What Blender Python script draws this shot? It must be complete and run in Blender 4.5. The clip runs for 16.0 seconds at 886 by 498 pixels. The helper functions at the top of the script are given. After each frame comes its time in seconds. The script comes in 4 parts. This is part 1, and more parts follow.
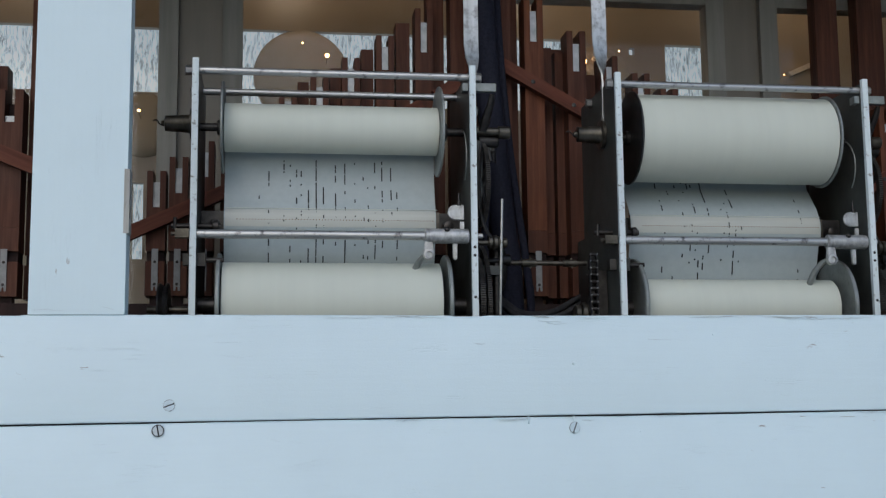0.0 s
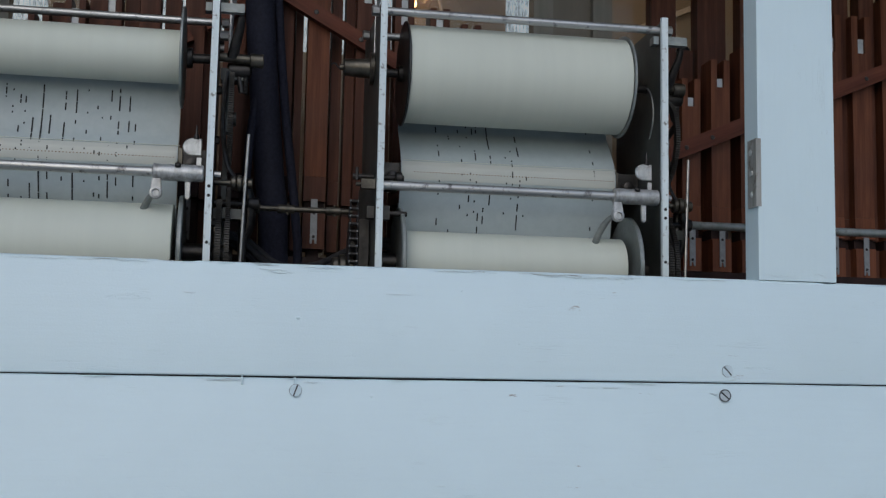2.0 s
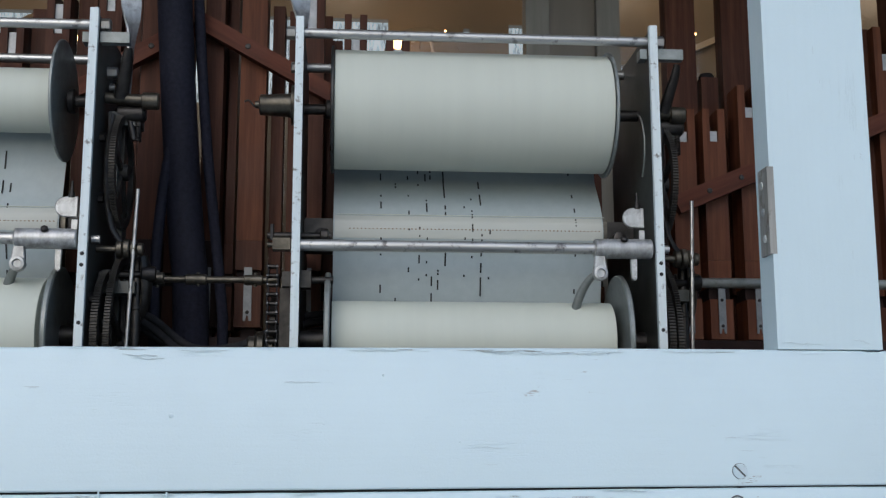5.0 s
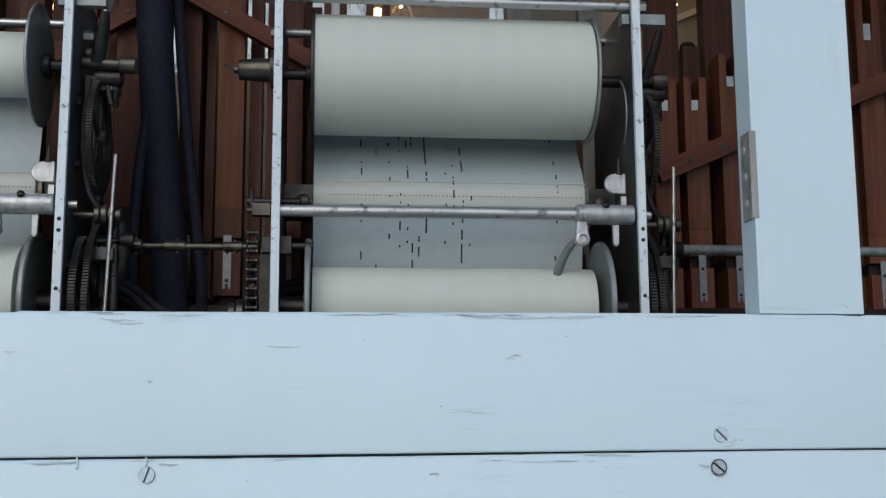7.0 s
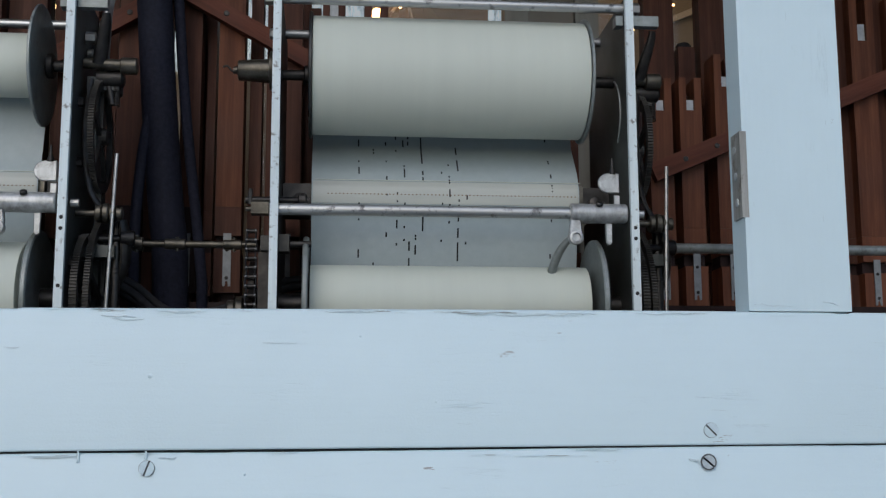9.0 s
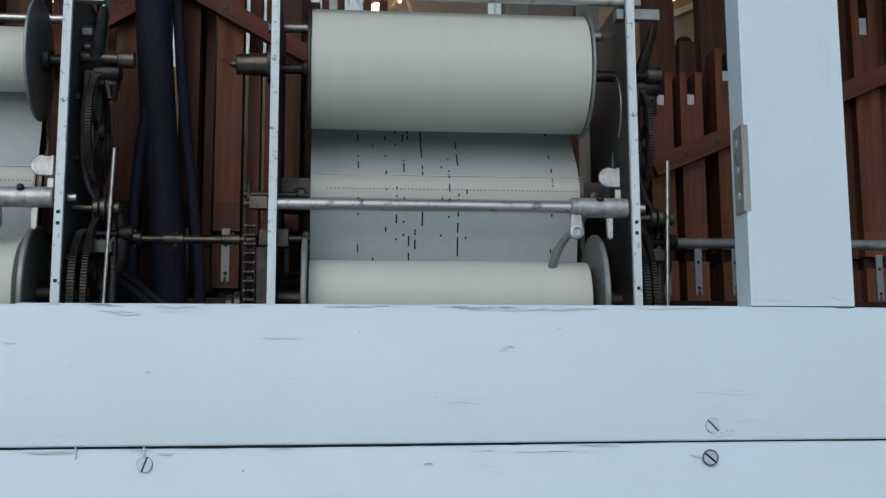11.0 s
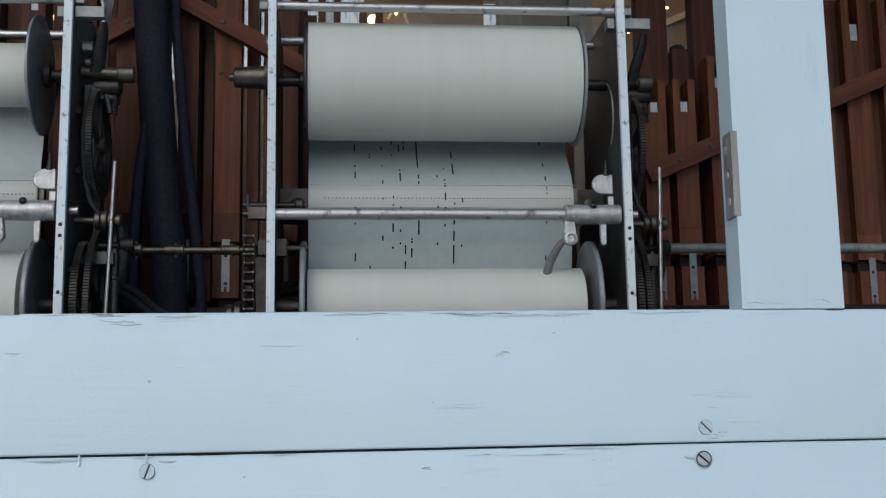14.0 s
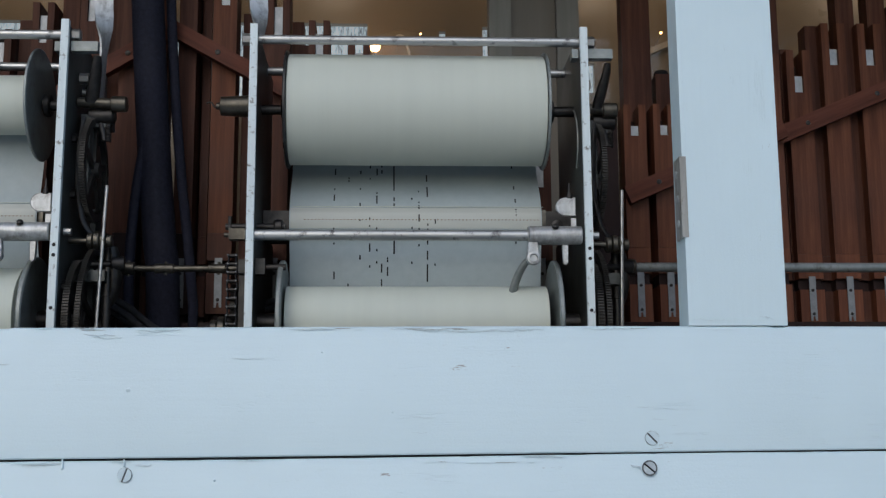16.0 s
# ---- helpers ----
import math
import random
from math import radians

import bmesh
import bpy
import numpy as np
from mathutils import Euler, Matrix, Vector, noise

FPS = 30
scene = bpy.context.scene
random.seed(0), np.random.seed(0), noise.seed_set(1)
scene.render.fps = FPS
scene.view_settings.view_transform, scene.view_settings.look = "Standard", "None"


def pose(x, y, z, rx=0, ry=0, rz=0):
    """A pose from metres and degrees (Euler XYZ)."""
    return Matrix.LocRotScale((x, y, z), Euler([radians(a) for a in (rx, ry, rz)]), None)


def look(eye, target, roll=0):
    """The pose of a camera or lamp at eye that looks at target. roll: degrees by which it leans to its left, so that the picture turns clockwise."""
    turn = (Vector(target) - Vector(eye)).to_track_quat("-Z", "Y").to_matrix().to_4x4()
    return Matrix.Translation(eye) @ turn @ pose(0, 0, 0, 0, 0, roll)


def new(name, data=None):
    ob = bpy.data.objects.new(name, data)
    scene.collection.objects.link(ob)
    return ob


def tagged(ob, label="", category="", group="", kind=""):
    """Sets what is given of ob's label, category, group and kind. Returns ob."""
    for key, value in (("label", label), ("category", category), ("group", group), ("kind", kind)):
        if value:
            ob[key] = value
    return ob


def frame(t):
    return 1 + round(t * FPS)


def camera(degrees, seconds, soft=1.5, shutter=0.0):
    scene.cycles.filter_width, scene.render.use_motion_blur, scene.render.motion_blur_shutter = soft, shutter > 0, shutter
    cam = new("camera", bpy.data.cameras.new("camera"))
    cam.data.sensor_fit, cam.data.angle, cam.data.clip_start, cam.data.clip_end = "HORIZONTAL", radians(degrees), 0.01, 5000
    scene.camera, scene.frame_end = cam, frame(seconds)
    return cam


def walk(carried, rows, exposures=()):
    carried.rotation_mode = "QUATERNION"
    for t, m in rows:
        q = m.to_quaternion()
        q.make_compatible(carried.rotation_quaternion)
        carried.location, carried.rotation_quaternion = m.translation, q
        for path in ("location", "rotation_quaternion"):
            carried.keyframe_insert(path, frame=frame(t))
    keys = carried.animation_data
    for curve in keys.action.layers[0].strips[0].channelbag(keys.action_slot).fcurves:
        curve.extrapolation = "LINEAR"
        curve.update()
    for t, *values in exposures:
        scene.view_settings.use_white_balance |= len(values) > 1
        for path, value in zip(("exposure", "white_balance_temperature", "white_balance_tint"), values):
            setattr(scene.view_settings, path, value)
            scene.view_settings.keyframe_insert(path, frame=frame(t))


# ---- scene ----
cam = camera(40.3, 16.0, soft=1.3)
PATH = [
    (0, (-0.071, -0.1, 1.368), (0.208, 1.863, 1.628), -0.6),
    (0.5, (-0.015, -0.103, 1.361), (0.298, 1.857, 1.61), -0.8),
    (1, (0.076, -0.109, 1.355), (0.381, 1.854, 1.584), -0.4),
    (1.5, (0.152, -0.082, 1.342), (0.445, 1.884, 1.566), -0.0),
    (2, (0.176, 0.011, 1.351), (0.512, 1.97, 1.58), 1.1),
    (2.5, (0.214, 0.127, 1.362), (0.602, 2.063, 1.682), 0.5),
    (3, (0.277, 0.18, 1.378), (0.615, 2.121, 1.722), 0.4),
    (3.5, (0.33, 0.201, 1.381), (0.542, 2.158, 1.735), -0.0),
    (5.8, (0.355, 0.247, 1.368), (0.511, 2.21, 1.717), -0.1),
    (6, (0.355, 0.25, 1.366), (0.522, 2.213, 1.711), -0.2),
    (6.5, (0.354, 0.246, 1.367), (0.536, 2.211, 1.693), -0.2),
    (7, (0.353, 0.24, 1.366), (0.546, 2.205, 1.686), -0.3),
    (7.5, (0.353, 0.232, 1.367), (0.548, 2.198, 1.681), -0.2),
    (8, (0.355, 0.226, 1.365), (0.55, 2.191, 1.68), -0.1),
    (8.5, (0.356, 0.223, 1.364), (0.549, 2.188, 1.68), -0.2),
    (9, (0.358, 0.224, 1.364), (0.545, 2.19, 1.68), -0.2),
    (11.5, (0.359, 0.231, 1.362), (0.547, 2.198, 1.673), -0.3),
    (12, (0.361, 0.228, 1.36), (0.548, 2.194, 1.677), -0.5),
    (12.5, (0.358, 0.226, 1.361), (0.546, 2.192, 1.68), -0.5),
    (13, (0.356, 0.223, 1.362), (0.542, 2.189, 1.68), -0.6),
    (13.5, (0.36, 0.22, 1.36), (0.544, 2.185, 1.683), -0.8),
    (14, (0.363, 0.215, 1.359), (0.545, 2.179, 1.686), -0.9),
    (14.5, (0.368, 0.2, 1.36), (0.546, 2.165, 1.692), -1.0),
    (15, (0.384, 0.186, 1.358), (0.548, 2.15, 1.7), -1.1),
    (15.5, (0.405, 0.17, 1.356), (0.539, 2.135, 1.706), -0.9),
    (16, (0.43, 0.153, 1.352), (0.526, 2.119, 1.705), -0.4),
]
EXPOSURES = [(0, -0.19, 6110, 8), (1, -0.19, 6110, 8), (2, -0.37, 6110, 8), (2.5, -0.32, 6110, 8), (3, -0.13, 6110, 8), (3.5, 0.01, 6110, 8), (6, -0.06, 6110, 8), (8, -0.17, 6110, 8), (12.5, -0.2, 6110, 8), (16, -0.19, 6110, 8)]
walk(cam, [(t, look(eye, target, roll)) for t, eye, target, roll in PATH], EXPOSURES)

# ---- world, sun, exposure ----
world = bpy.data.worlds.new("overcast_sky")
scene.world = world
world.use_nodes = True
wn = world.node_tree
sky = wn.nodes.new("ShaderNodeTexSky")
sky.sky_type = "NISHITA"
sky.sun_disc = False
sky.sun_elevation = radians(34)
sky.sun_rotation = radians(200)
sky.air_density, sky.dust_density, sky.ozone_density = 1.0, 1.8, 2.0
wn.links.new(sky.outputs["Color"], wn.nodes["Background"].inputs["Color"])
wn.nodes["Background"].inputs["Strength"].default_value = 0.15
sun = new("sun", bpy.data.lights.new("sun", "SUN"))
sun.data.energy, sun.data.angle, sun.data.color = 0.40, radians(60), (1.0, 0.98, 0.95)
sun.matrix_world = look((-0.5, -2.2, 1.5), (0, 0, 0))


# ---- materials ----
def mat_base(name):
    m = bpy.data.materials.new(name)
    m.use_nodes = True
    return m, m.node_tree, m.node_tree.nodes["Principled BSDF"]


def coords(nt, scale):
    tc = nt.nodes.new("ShaderNodeTexCoord")
    mp = nt.nodes.new("ShaderNodeMapping")
    mp.inputs["Scale"].default_value = scale
    nt.links.new(tc.outputs["Object"], mp.inputs["Vector"])
    return mp.outputs["Vector"]


def noise_tex(nt, vec, scale, detail=6.0, rough=0.6):
    n = nt.nodes.new("ShaderNodeTexNoise")
    n.inputs["Scale"].default_value, n.inputs["Detail"].default_value, n.inputs["Roughness"].default_value = scale, detail, rough
    nt.links.new(vec, n.inputs["Vector"])
    return n.outputs["Fac"]


def ramp(nt, fac, stops):
    r = nt.nodes.new("ShaderNodeValToRGB")
    el = r.color_ramp.elements
    while len(el) < len(stops):
        el.new(0.5)
    for e, (pos, col) in zip(el, stops):
        e.position, e.color = pos, (*col, 1.0)
    nt.links.new(fac, r.inputs["Fac"])
    return r.outputs["Color"]


def mix(nt, fac, a, b, mode="MIX"):
    n = nt.nodes.new("ShaderNodeMix")
    n.data_type, n.blend_type = "RGBA", mode
    for sock, v in ((n.inputs[0], fac), (n.inputs[6], a), (n.inputs[7], b)):
        if hasattr(v, "is_linked"):
            nt.links.new(v, sock)
        elif isinstance(v, (int, float)):
            sock.default_value = v
        else:
            sock.default_value = (*v, 1.0)
    return n.outputs[2]


def bump(nt, bsdf, fac, strength, distance):
    b = nt.nodes.new("ShaderNodeBump")
    b.inputs["Strength"].default_value, b.inputs["Distance"].default_value = strength, distance
    nt.links.new(fac, b.inputs["Height"])
    nt.links.new(b.outputs["Normal"], bsdf.inputs["Normal"])


def grained(name, stops, axis, grain=60.0, rough=0.5, relief=0.15, metal=0.0, vary=0.25, dirt=None, dirt_at=(0.62, 0.72), coat=0.0, spec=0.5, dirt_scale=110.0):
    """Colour from a noise drawn out along one axis, over a broad mottling, with optional dirt or chips."""
    m, nt, b = mat_base(name)
    stretch = {"x": (0.08, 1, 1), "y": (1, 0.08, 1), "z": (1, 1, 0.06), "r": (1, 0.04, 0.04), "": (1, 1, 1)}[axis]
    v = coords(nt, stretch)
    g = noise_tex(nt, v, grain, 7, 0.65)
    col = ramp(nt, g, stops)
    broad = noise_tex(nt, coords(nt, (1, 1, 1)), 9.0, 4, 0.55)
    col = mix(nt, vary, col, ramp(nt, broad, [(0.3, (0.45, 0.45, 0.45)), (0.7, (1.0, 1.0, 1.0))]), "MULTIPLY")
    info = nt.nodes.new("ShaderNodeObjectInfo")
    hue = ramp(nt, info.outputs["Random"], [(0.0, (0.82, 0.8, 0.78)), (1.0, (1.0, 1.0, 1.0))])
    col = mix(nt, min(1.0, vary * 2), col, hue, "MULTIPLY")
    if dirt:
        d = noise_tex(nt, coords(nt, (1, 1, 1)), dirt_scale, 9, 0.66)
        col = mix(nt, ramp(nt, d, [(dirt_at[0], (0, 0, 0)), (dirt_at[1], (1, 1, 1))]), col, dirt)
    nt.links.new(col, b.inputs["Base Color"])
    rr = ramp(nt, broad, [(0.3, (rough * 0.75,) * 3), (0.7, (min(1, rough * 1.2),) * 3)])
    nt.links.new(rr, b.inputs["Roughness"])
    b.inputs["Metallic"].default_value = metal
    b.inputs["Coat Weight"].default_value = coat
    b.inputs["Specular IOR Level"].default_value = spec
    bump(nt, b, g, relief, 0.002)
    return m


def paint_material(name, tone, along):
    """Brushed gloss paint on wood: faint grain, brush marks, hairline cracks and small chips down to dark wood."""
    m, nt, b = mat_base(name)
    stretch = (0.05, 1, 1) if along == "x" else (1, 1, 0.05)
    g = noise_tex(nt, coords(nt, stretch), 220.0, 6, 0.6)
    broad = noise_tex(nt, coords(nt, (1, 1, 1)), 5.0, 5, 0.6)
    col = ramp(nt, broad, [(0.3, tuple(c * 0.93 for c in tone)), (0.7, tone)])
    col = mix(nt, 0.03, col, ramp(nt, g, [(0.35, (0.6, 0.62, 0.64)), (0.65, (1, 1, 1))]), "MULTIPLY")
    fine = noise_tex(nt, coords(nt, (0.16, 1, 1) if along == "x" else (1, 1, 0.16)), 170.0, 8, 0.75)
    gate = noise_tex(nt, coords(nt, (1, 1, 1)), 14.0, 3, 0.5)
    mult = nt.nodes.new("ShaderNodeMath")
    mult.operation = "MULTIPLY"
    nt.links.new(fine, mult.inputs[0])
    nt.links.new(gate, mult.inputs[1])
    chip = ramp(nt, mult.outputs[0], [(0.418, (0, 0, 0)), (0.428, (1, 1, 1))])
    col = mix(nt, chip, col, (0.30, 0.31, 0.30))
    # hairline cracks along the grain, in scattered patches
    line = noise_tex(nt, coords(nt, (0.07, 1, 1) if along == "x" else (1, 1, 0.07)), 75.0, 5, 0.6)
    ridge = ramp(nt, line, [(0.484, (0, 0, 0)), (0.499, (1, 1, 1)), (0.501, (1, 1, 1)), (0.512, (0, 0, 0))])
    patch = ramp(nt, noise_tex(nt, coords(nt, (0.6, 1, 1) if along == "x" else (1, 1, 0.6)), 26.0, 4, 0.6), [(0.56, (0, 0, 0)), (0.70, (1, 1, 1))])
    crack = mix(nt, 1.0, ridge, patch, "MULTIPLY")
    faint = mix(nt, crack, (1, 1, 1), (0.93, 0.935, 0.935))
    col = mix(nt, 1.0, col, faint, "MULTIPLY")
    nt.links.new(col, b.inputs["Base Color"])
    b.inputs["Roughness"].default_value = 0.42
    stip = noise_tex(nt, coords(nt, (1, 1, 1)), 520.0, 4, 0.6)
    both = nt.nodes.new("ShaderNodeMath")
    both.operation = "ADD"
    nt.links.new(g, both.inputs[0])
    nt.links.new(stip, both.inputs[1])
    bump(nt, b, both.outputs[0], 0.20, 0.0009)
    fine_bump = b.inputs["Normal"].links[0].from_node
    deep_bump = nt.nodes.new("ShaderNodeBump")
    deep_bump.inputs["Strength"].default_value, deep_bump.inputs["Distance"].default_value = 0.5, 0.0006
    deep_bump.invert = True
    nt.links.new(crack, deep_bump.inputs["Height"])
    nt.links.new(fine_bump.outputs["Normal"], deep_bump.inputs["Normal"])
    nt.links.new(deep_bump.outputs["Normal"], b.inputs["Normal"])
    return m


PAINT_X = paint_material("white_paint_board", (0.63, 0.755, 0.80), "x")
PAINT_Z = paint_material("white_paint_post", (0.63, 0.755, 0.80), "z")
PAINT_EDGE = grained("worn_paint_edge", [(0.35, (0.40, 0.42, 0.42)), (0.6, (0.50, 0.53, 0.53))], "", 60, 0.5, 0.2, dirt=(0.17, 0.15, 0.12), dirt_at=(0.60, 0.70))
HINGE = grained("paint_smeared_hinge_steel", [(0.35, (0.24, 0.235, 0.215)), (0.6, (0.40, 0.40, 0.375))], "z", 90, 0.5, 0.3, 0.15, 0.3, dirt=(0.13, 0.105, 0.08), dirt_at=(0.56, 0.68))
SILVER = grained("silver_paint_metal", [(0.3, (0.42, 0.43, 0.43)), (0.65, (0.66, 0.67, 0.67))], "z", 120, 0.42, 0.3, 0.55, 0.4, dirt=(0.27, 0.265, 0.255), dirt_at=(0.48, 0.66))
BAR = grained("white_bar_paint", [(0.3, (0.55, 0.62, 0.64)), (0.65, (0.70, 0.78, 0.80))], "z", 120, 0.4, 0.12, 0.0, 0.15, dirt=(0.20, 0.20, 0.19), dirt_at=(0.585, 0.67), dirt_scale=170.0)
ROD = grained("worn_nickel_rod", [(0.3, (0.36, 0.36, 0.35)), (0.65, (0.62, 0.62, 0.61))], "x", 90, 0.36, 0.2, 0.8, 0.4, dirt=(0.14, 0.135, 0.13), dirt_at=(0.56, 0.68))
PLATE = grained("dark_green_iron", [(0.3, (0.034, 0.039, 0.037)), (0.7, (0.074, 0.082, 0.077))], "", 40, 0.45, 0.1, 0.1, 0.4, dirt=(0.12, 0.09, 0.06), dirt_at=(0.66, 0.8))
IRON = grained("oily_iron", [(0.3, (0.022, 0.021, 0.021)), (0.7, (0.075, 0.069, 0.065))], "", 80, 0.42, 0.2, 0.7, 0.4)
BRONZE = grained("oily_bronze", [(0.3, (0.048, 0.0432, 0.0352)), (0.7, (0.16, 0.1456, 0.1184))], "", 70, 0.38, 0.15, 0.75, 0.4)
FLANGE = grained("spool_flange_steel", [(0.3, (0.20, 0.225, 0.22)), (0.7, (0.34, 0.365, 0.36))], "", 50, 0.42, 0.2, 0.35, 0.4, dirt=(0.12, 0.115, 0.11), dirt_at=(0.56, 0.72))
GEAR = grained("greasy_gear_steel", [(0.3, (0.0238, 0.0224, 0.0203)), (0.7, (0.0735, 0.0686, 0.0623))], "", 90, 0.45, 0.2, 0.5, 0.4)
FLANGE_DARK = grained("black_spool_flange", [(0.3, (0.015, 0.016, 0.016)), (0.7, (0.05, 0.05, 0.05))], "", 50, 0.35, 0.08, 0.3, 0.3)
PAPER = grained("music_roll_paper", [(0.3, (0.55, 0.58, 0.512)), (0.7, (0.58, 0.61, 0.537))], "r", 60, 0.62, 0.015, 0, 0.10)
# same paper as the rolls, greyer and bluer to hold its shade
SHADED_SHEET = grained("shaded_music_paper", [(0.3, (0.365, 0.42, 0.43)), (0.7, (0.40, 0.455, 0.465))], "", 120, 0.55, 0.03, 0, 0.10)
# same paper, lightened in colour where it catches the light over the bar
LIT_PAPER = grained("lit_paper_over_bar", [(0.3, (0.44, 0.455, 0.42)), (0.7, (0.48, 0.495, 0.455))], "x", 160, 0.4, 0.03, 0, 0.08)
HOLE = grained("perforation_dark", [(0.3, (0.01, 0.01, 0.01)), (0.7, (0.025, 0.025, 0.025))], "", 90, 0.9, 0, 0, 0)
PRICK = grained("tracker_hole_brown", [(0.3, (0.15, 0.09, 0.05)), (0.7, (0.24, 0.15, 0.09))], "", 90, 0.8, 0, 0, 0)
PIPE_LIGHT = grained("lighter_mahogany_pipe", [(0.28, (0.0701, 0.0236, 0.0128)), (0.5, (0.1505, 0.0534, 0.0271)), (0.72, (0.2363, 0.0893, 0.0455))], "z", 90, 0.62, 0.18, 0, 0.4, spec=0.2)
MAHOGANY = grained("mahogany_pipe", [(0.28, (0.0422, 0.0154, 0.0101)), (0.5, (0.0986, 0.0378, 0.0233)), (0.72, (0.1628, 0.0686, 0.0405))], "z", 90, 0.62, 0.18, 0, 0.4, spec=0.2)
MAHOGANY_X = grained("mahogany_strip", [(0.28, (0.063, 0.0198, 0.0126)), (0.5, (0.126, 0.0405, 0.0243)), (0.72, (0.18, 0.063, 0.0378))], "x", 90, 0.62, 0.18, 0, 0.4, spec=0.2)
ORANGE_WOOD = grained("lighter_pipe_block", [(0.28, (0.0958, 0.0322, 0.0165)), (0.5, (0.1829, 0.0636, 0.0314)), (0.72, (0.2527, 0.0958, 0.048))], "z", 80, 0.62, 0.18, 0, 0.4, spec=0.2)
# dark wood, deepened for the shade in slots, mouths and low pipe parts
DARK_WOOD = grained("dark_wood_and_shade", [(0.3, (0.021, 0.0125, 0.0125)), (0.7, (0.044, 0.0225, 0.0205))], "z", 60, 0.7, 0.15, 0, 0.4, spec=0.2)
ZINC = grained("dull_zinc", [(0.3, (0.36, 0.38, 0.40)), (0.7, (0.60, 0.62, 0.64))], "", 90, 0.5, 0.12, 0.35, 0.3)
CLIP_GREY = grained("tarnished_zinc", [(0.3, (0.17, 0.1785, 0.187)), (0.7, (0.306, 0.3145, 0.323))], "", 90, 0.55, 0.12, 0.3, 0.3)
HOSE = grained("navy_rubber_cloth", [(0.3, (0.011, 0.0119, 0.0213)), (0.7, (0.0247, 0.0263, 0.0442))], "", 260, 0.85, 0.3, 0, 0.3, spec=0.2)
CABLE = grained("black_cable", [(0.3, (0.016, 0.016, 0.018)), (0.7, (0.036, 0.036, 0.040))], "", 120, 0.8, 0.1, 0, 0.3, spec=0.2)
FRAME_GREY = grained("grey_window_wood", [(0.3, (0.20, 0.195, 0.17)), (0.7, (0.30, 0.29, 0.26))], "z", 70, 0.6, 0.2, 0, 0.35, dirt=(0.09, 0.085, 0.075), dirt_at=(0.66, 0.75))
PANEL_GREY = grained("brown_grey_panel", [(0.3, (0.20, 0.18, 0.15)), (0.7, (0.26, 0.235, 0.20))], "z", 30, 0.6, 0.1, 0, 0.3)
TAN = grained("tan_varnished_board", [(0.3, (0.33, 0.275, 0.20)), (0.7, (0.41, 0.345, 0.26))], "x", 12, 0.35, 0.05, 0, 0.35)
DOME = grained("amber_varnish_round", [(0.3, (0.30, 0.25, 0.175)), (0.7, (0.38, 0.32, 0.23))], "z", 20, 0.5, 0.05, 0, 0.3)
ROOF = grained("dull_brown_boards", [(0.3, (0.10, 0.07, 0.05)), (0.7, (0.18, 0.13, 0.09))], "x", 20, 0.7, 0.2, 0, 0.3)
# tone raised so that the unseen ground works as a reflector
GROUND = grained("pale_bounce_ground", [(0.3, (0.50, 0.50, 0.47)), (0.7, (0.60, 0.60, 0.57))], "", 20, 0.85, 0.2, 0, 0.3)
CORD = grained("cream_cotton_cord", [(0.3, (0.55, 0.48, 0.38)), (0.7, (0.72, 0.66, 0.55))], "", 300, 0.8, 0.3, 0, 0.2)


def glow(name, colour, strength):
    m, nt, b = mat_base(name)
    b.inputs["Base Color"].default_value = (*colour, 1)
    b.inputs["Emission Color"].default_value = (*colour, 1)
    b.inputs["Emission Strength"].default_value = strength
    return m


BULB = glow("lit_bulb", (1.0, 0.50, 0.18), 9.0)


def daylight_material():
    """Glowing streaked daylight, placed for its reflection in the window glass."""
    m, nt, b = mat_base("streaked_daylight")
    n = noise_tex(nt, coords(nt, (1, 1, 0.2)), 240.0, 9, 0.78)
    col = ramp(nt, n, [(0.38, (0.16, 0.19, 0.21)), (0.5, (0.56, 0.63, 0.67)), (0.6, (0.80, 0.88, 0.92))])
    nt.links.new(col, b.inputs["Base Color"])
    nt.links.new(col, b.inputs["Emission Color"])
    b.inputs["Emission Strength"].default_value = 0.55
    b.inputs["Roughness"].default_value = 0.9
    return m


DAYLIGHT = daylight_material()


def glass_material():
    m, nt, b = mat_base("window_glass")
    nt.nodes.remove(b)
    out = nt.nodes["Material Output"]
    tr, gl, mx = nt.nodes.new("ShaderNodeBsdfTransparent"), nt.nodes.new("ShaderNodeBsdfGlossy"), nt.nodes.new("ShaderNodeMixShader")
    gl.inputs["Roughness"].default_value = 0.03
    mx.inputs[0].default_value = 0.015
    nt.links.new(tr.outputs[0], mx.inputs[1])
    nt.links.new(gl.outputs[0], mx.inputs[2])
    nt.links.new(mx.outputs[0], out.inputs["Surface"])
    return m


GLASS = glass_material()


# ---- mesh helpers ----
def box(bm, x0, x1, y0, y1, z0, z1, m=None):
    vs = [bm.verts.new(v) for v in ((x0, y0, z0), (x1, y0, z0), (x1, y1, z0), (x0, y1, z0), (x0, y0, z1), (x1, y0, z1), (x1, y1, z1), (x0, y1, z1))]
    for f in ((3, 2, 1, 0), (4, 5, 6, 7), (0, 1, 5, 4), (1, 2, 6, 5), (2, 3, 7, 6), (3, 0, 4, 7)):
        bm.faces.new([vs[i] for i in f])
    if m is not None:
        bmesh.ops.transform(bm, matrix=m, verts=vs)
    return vs


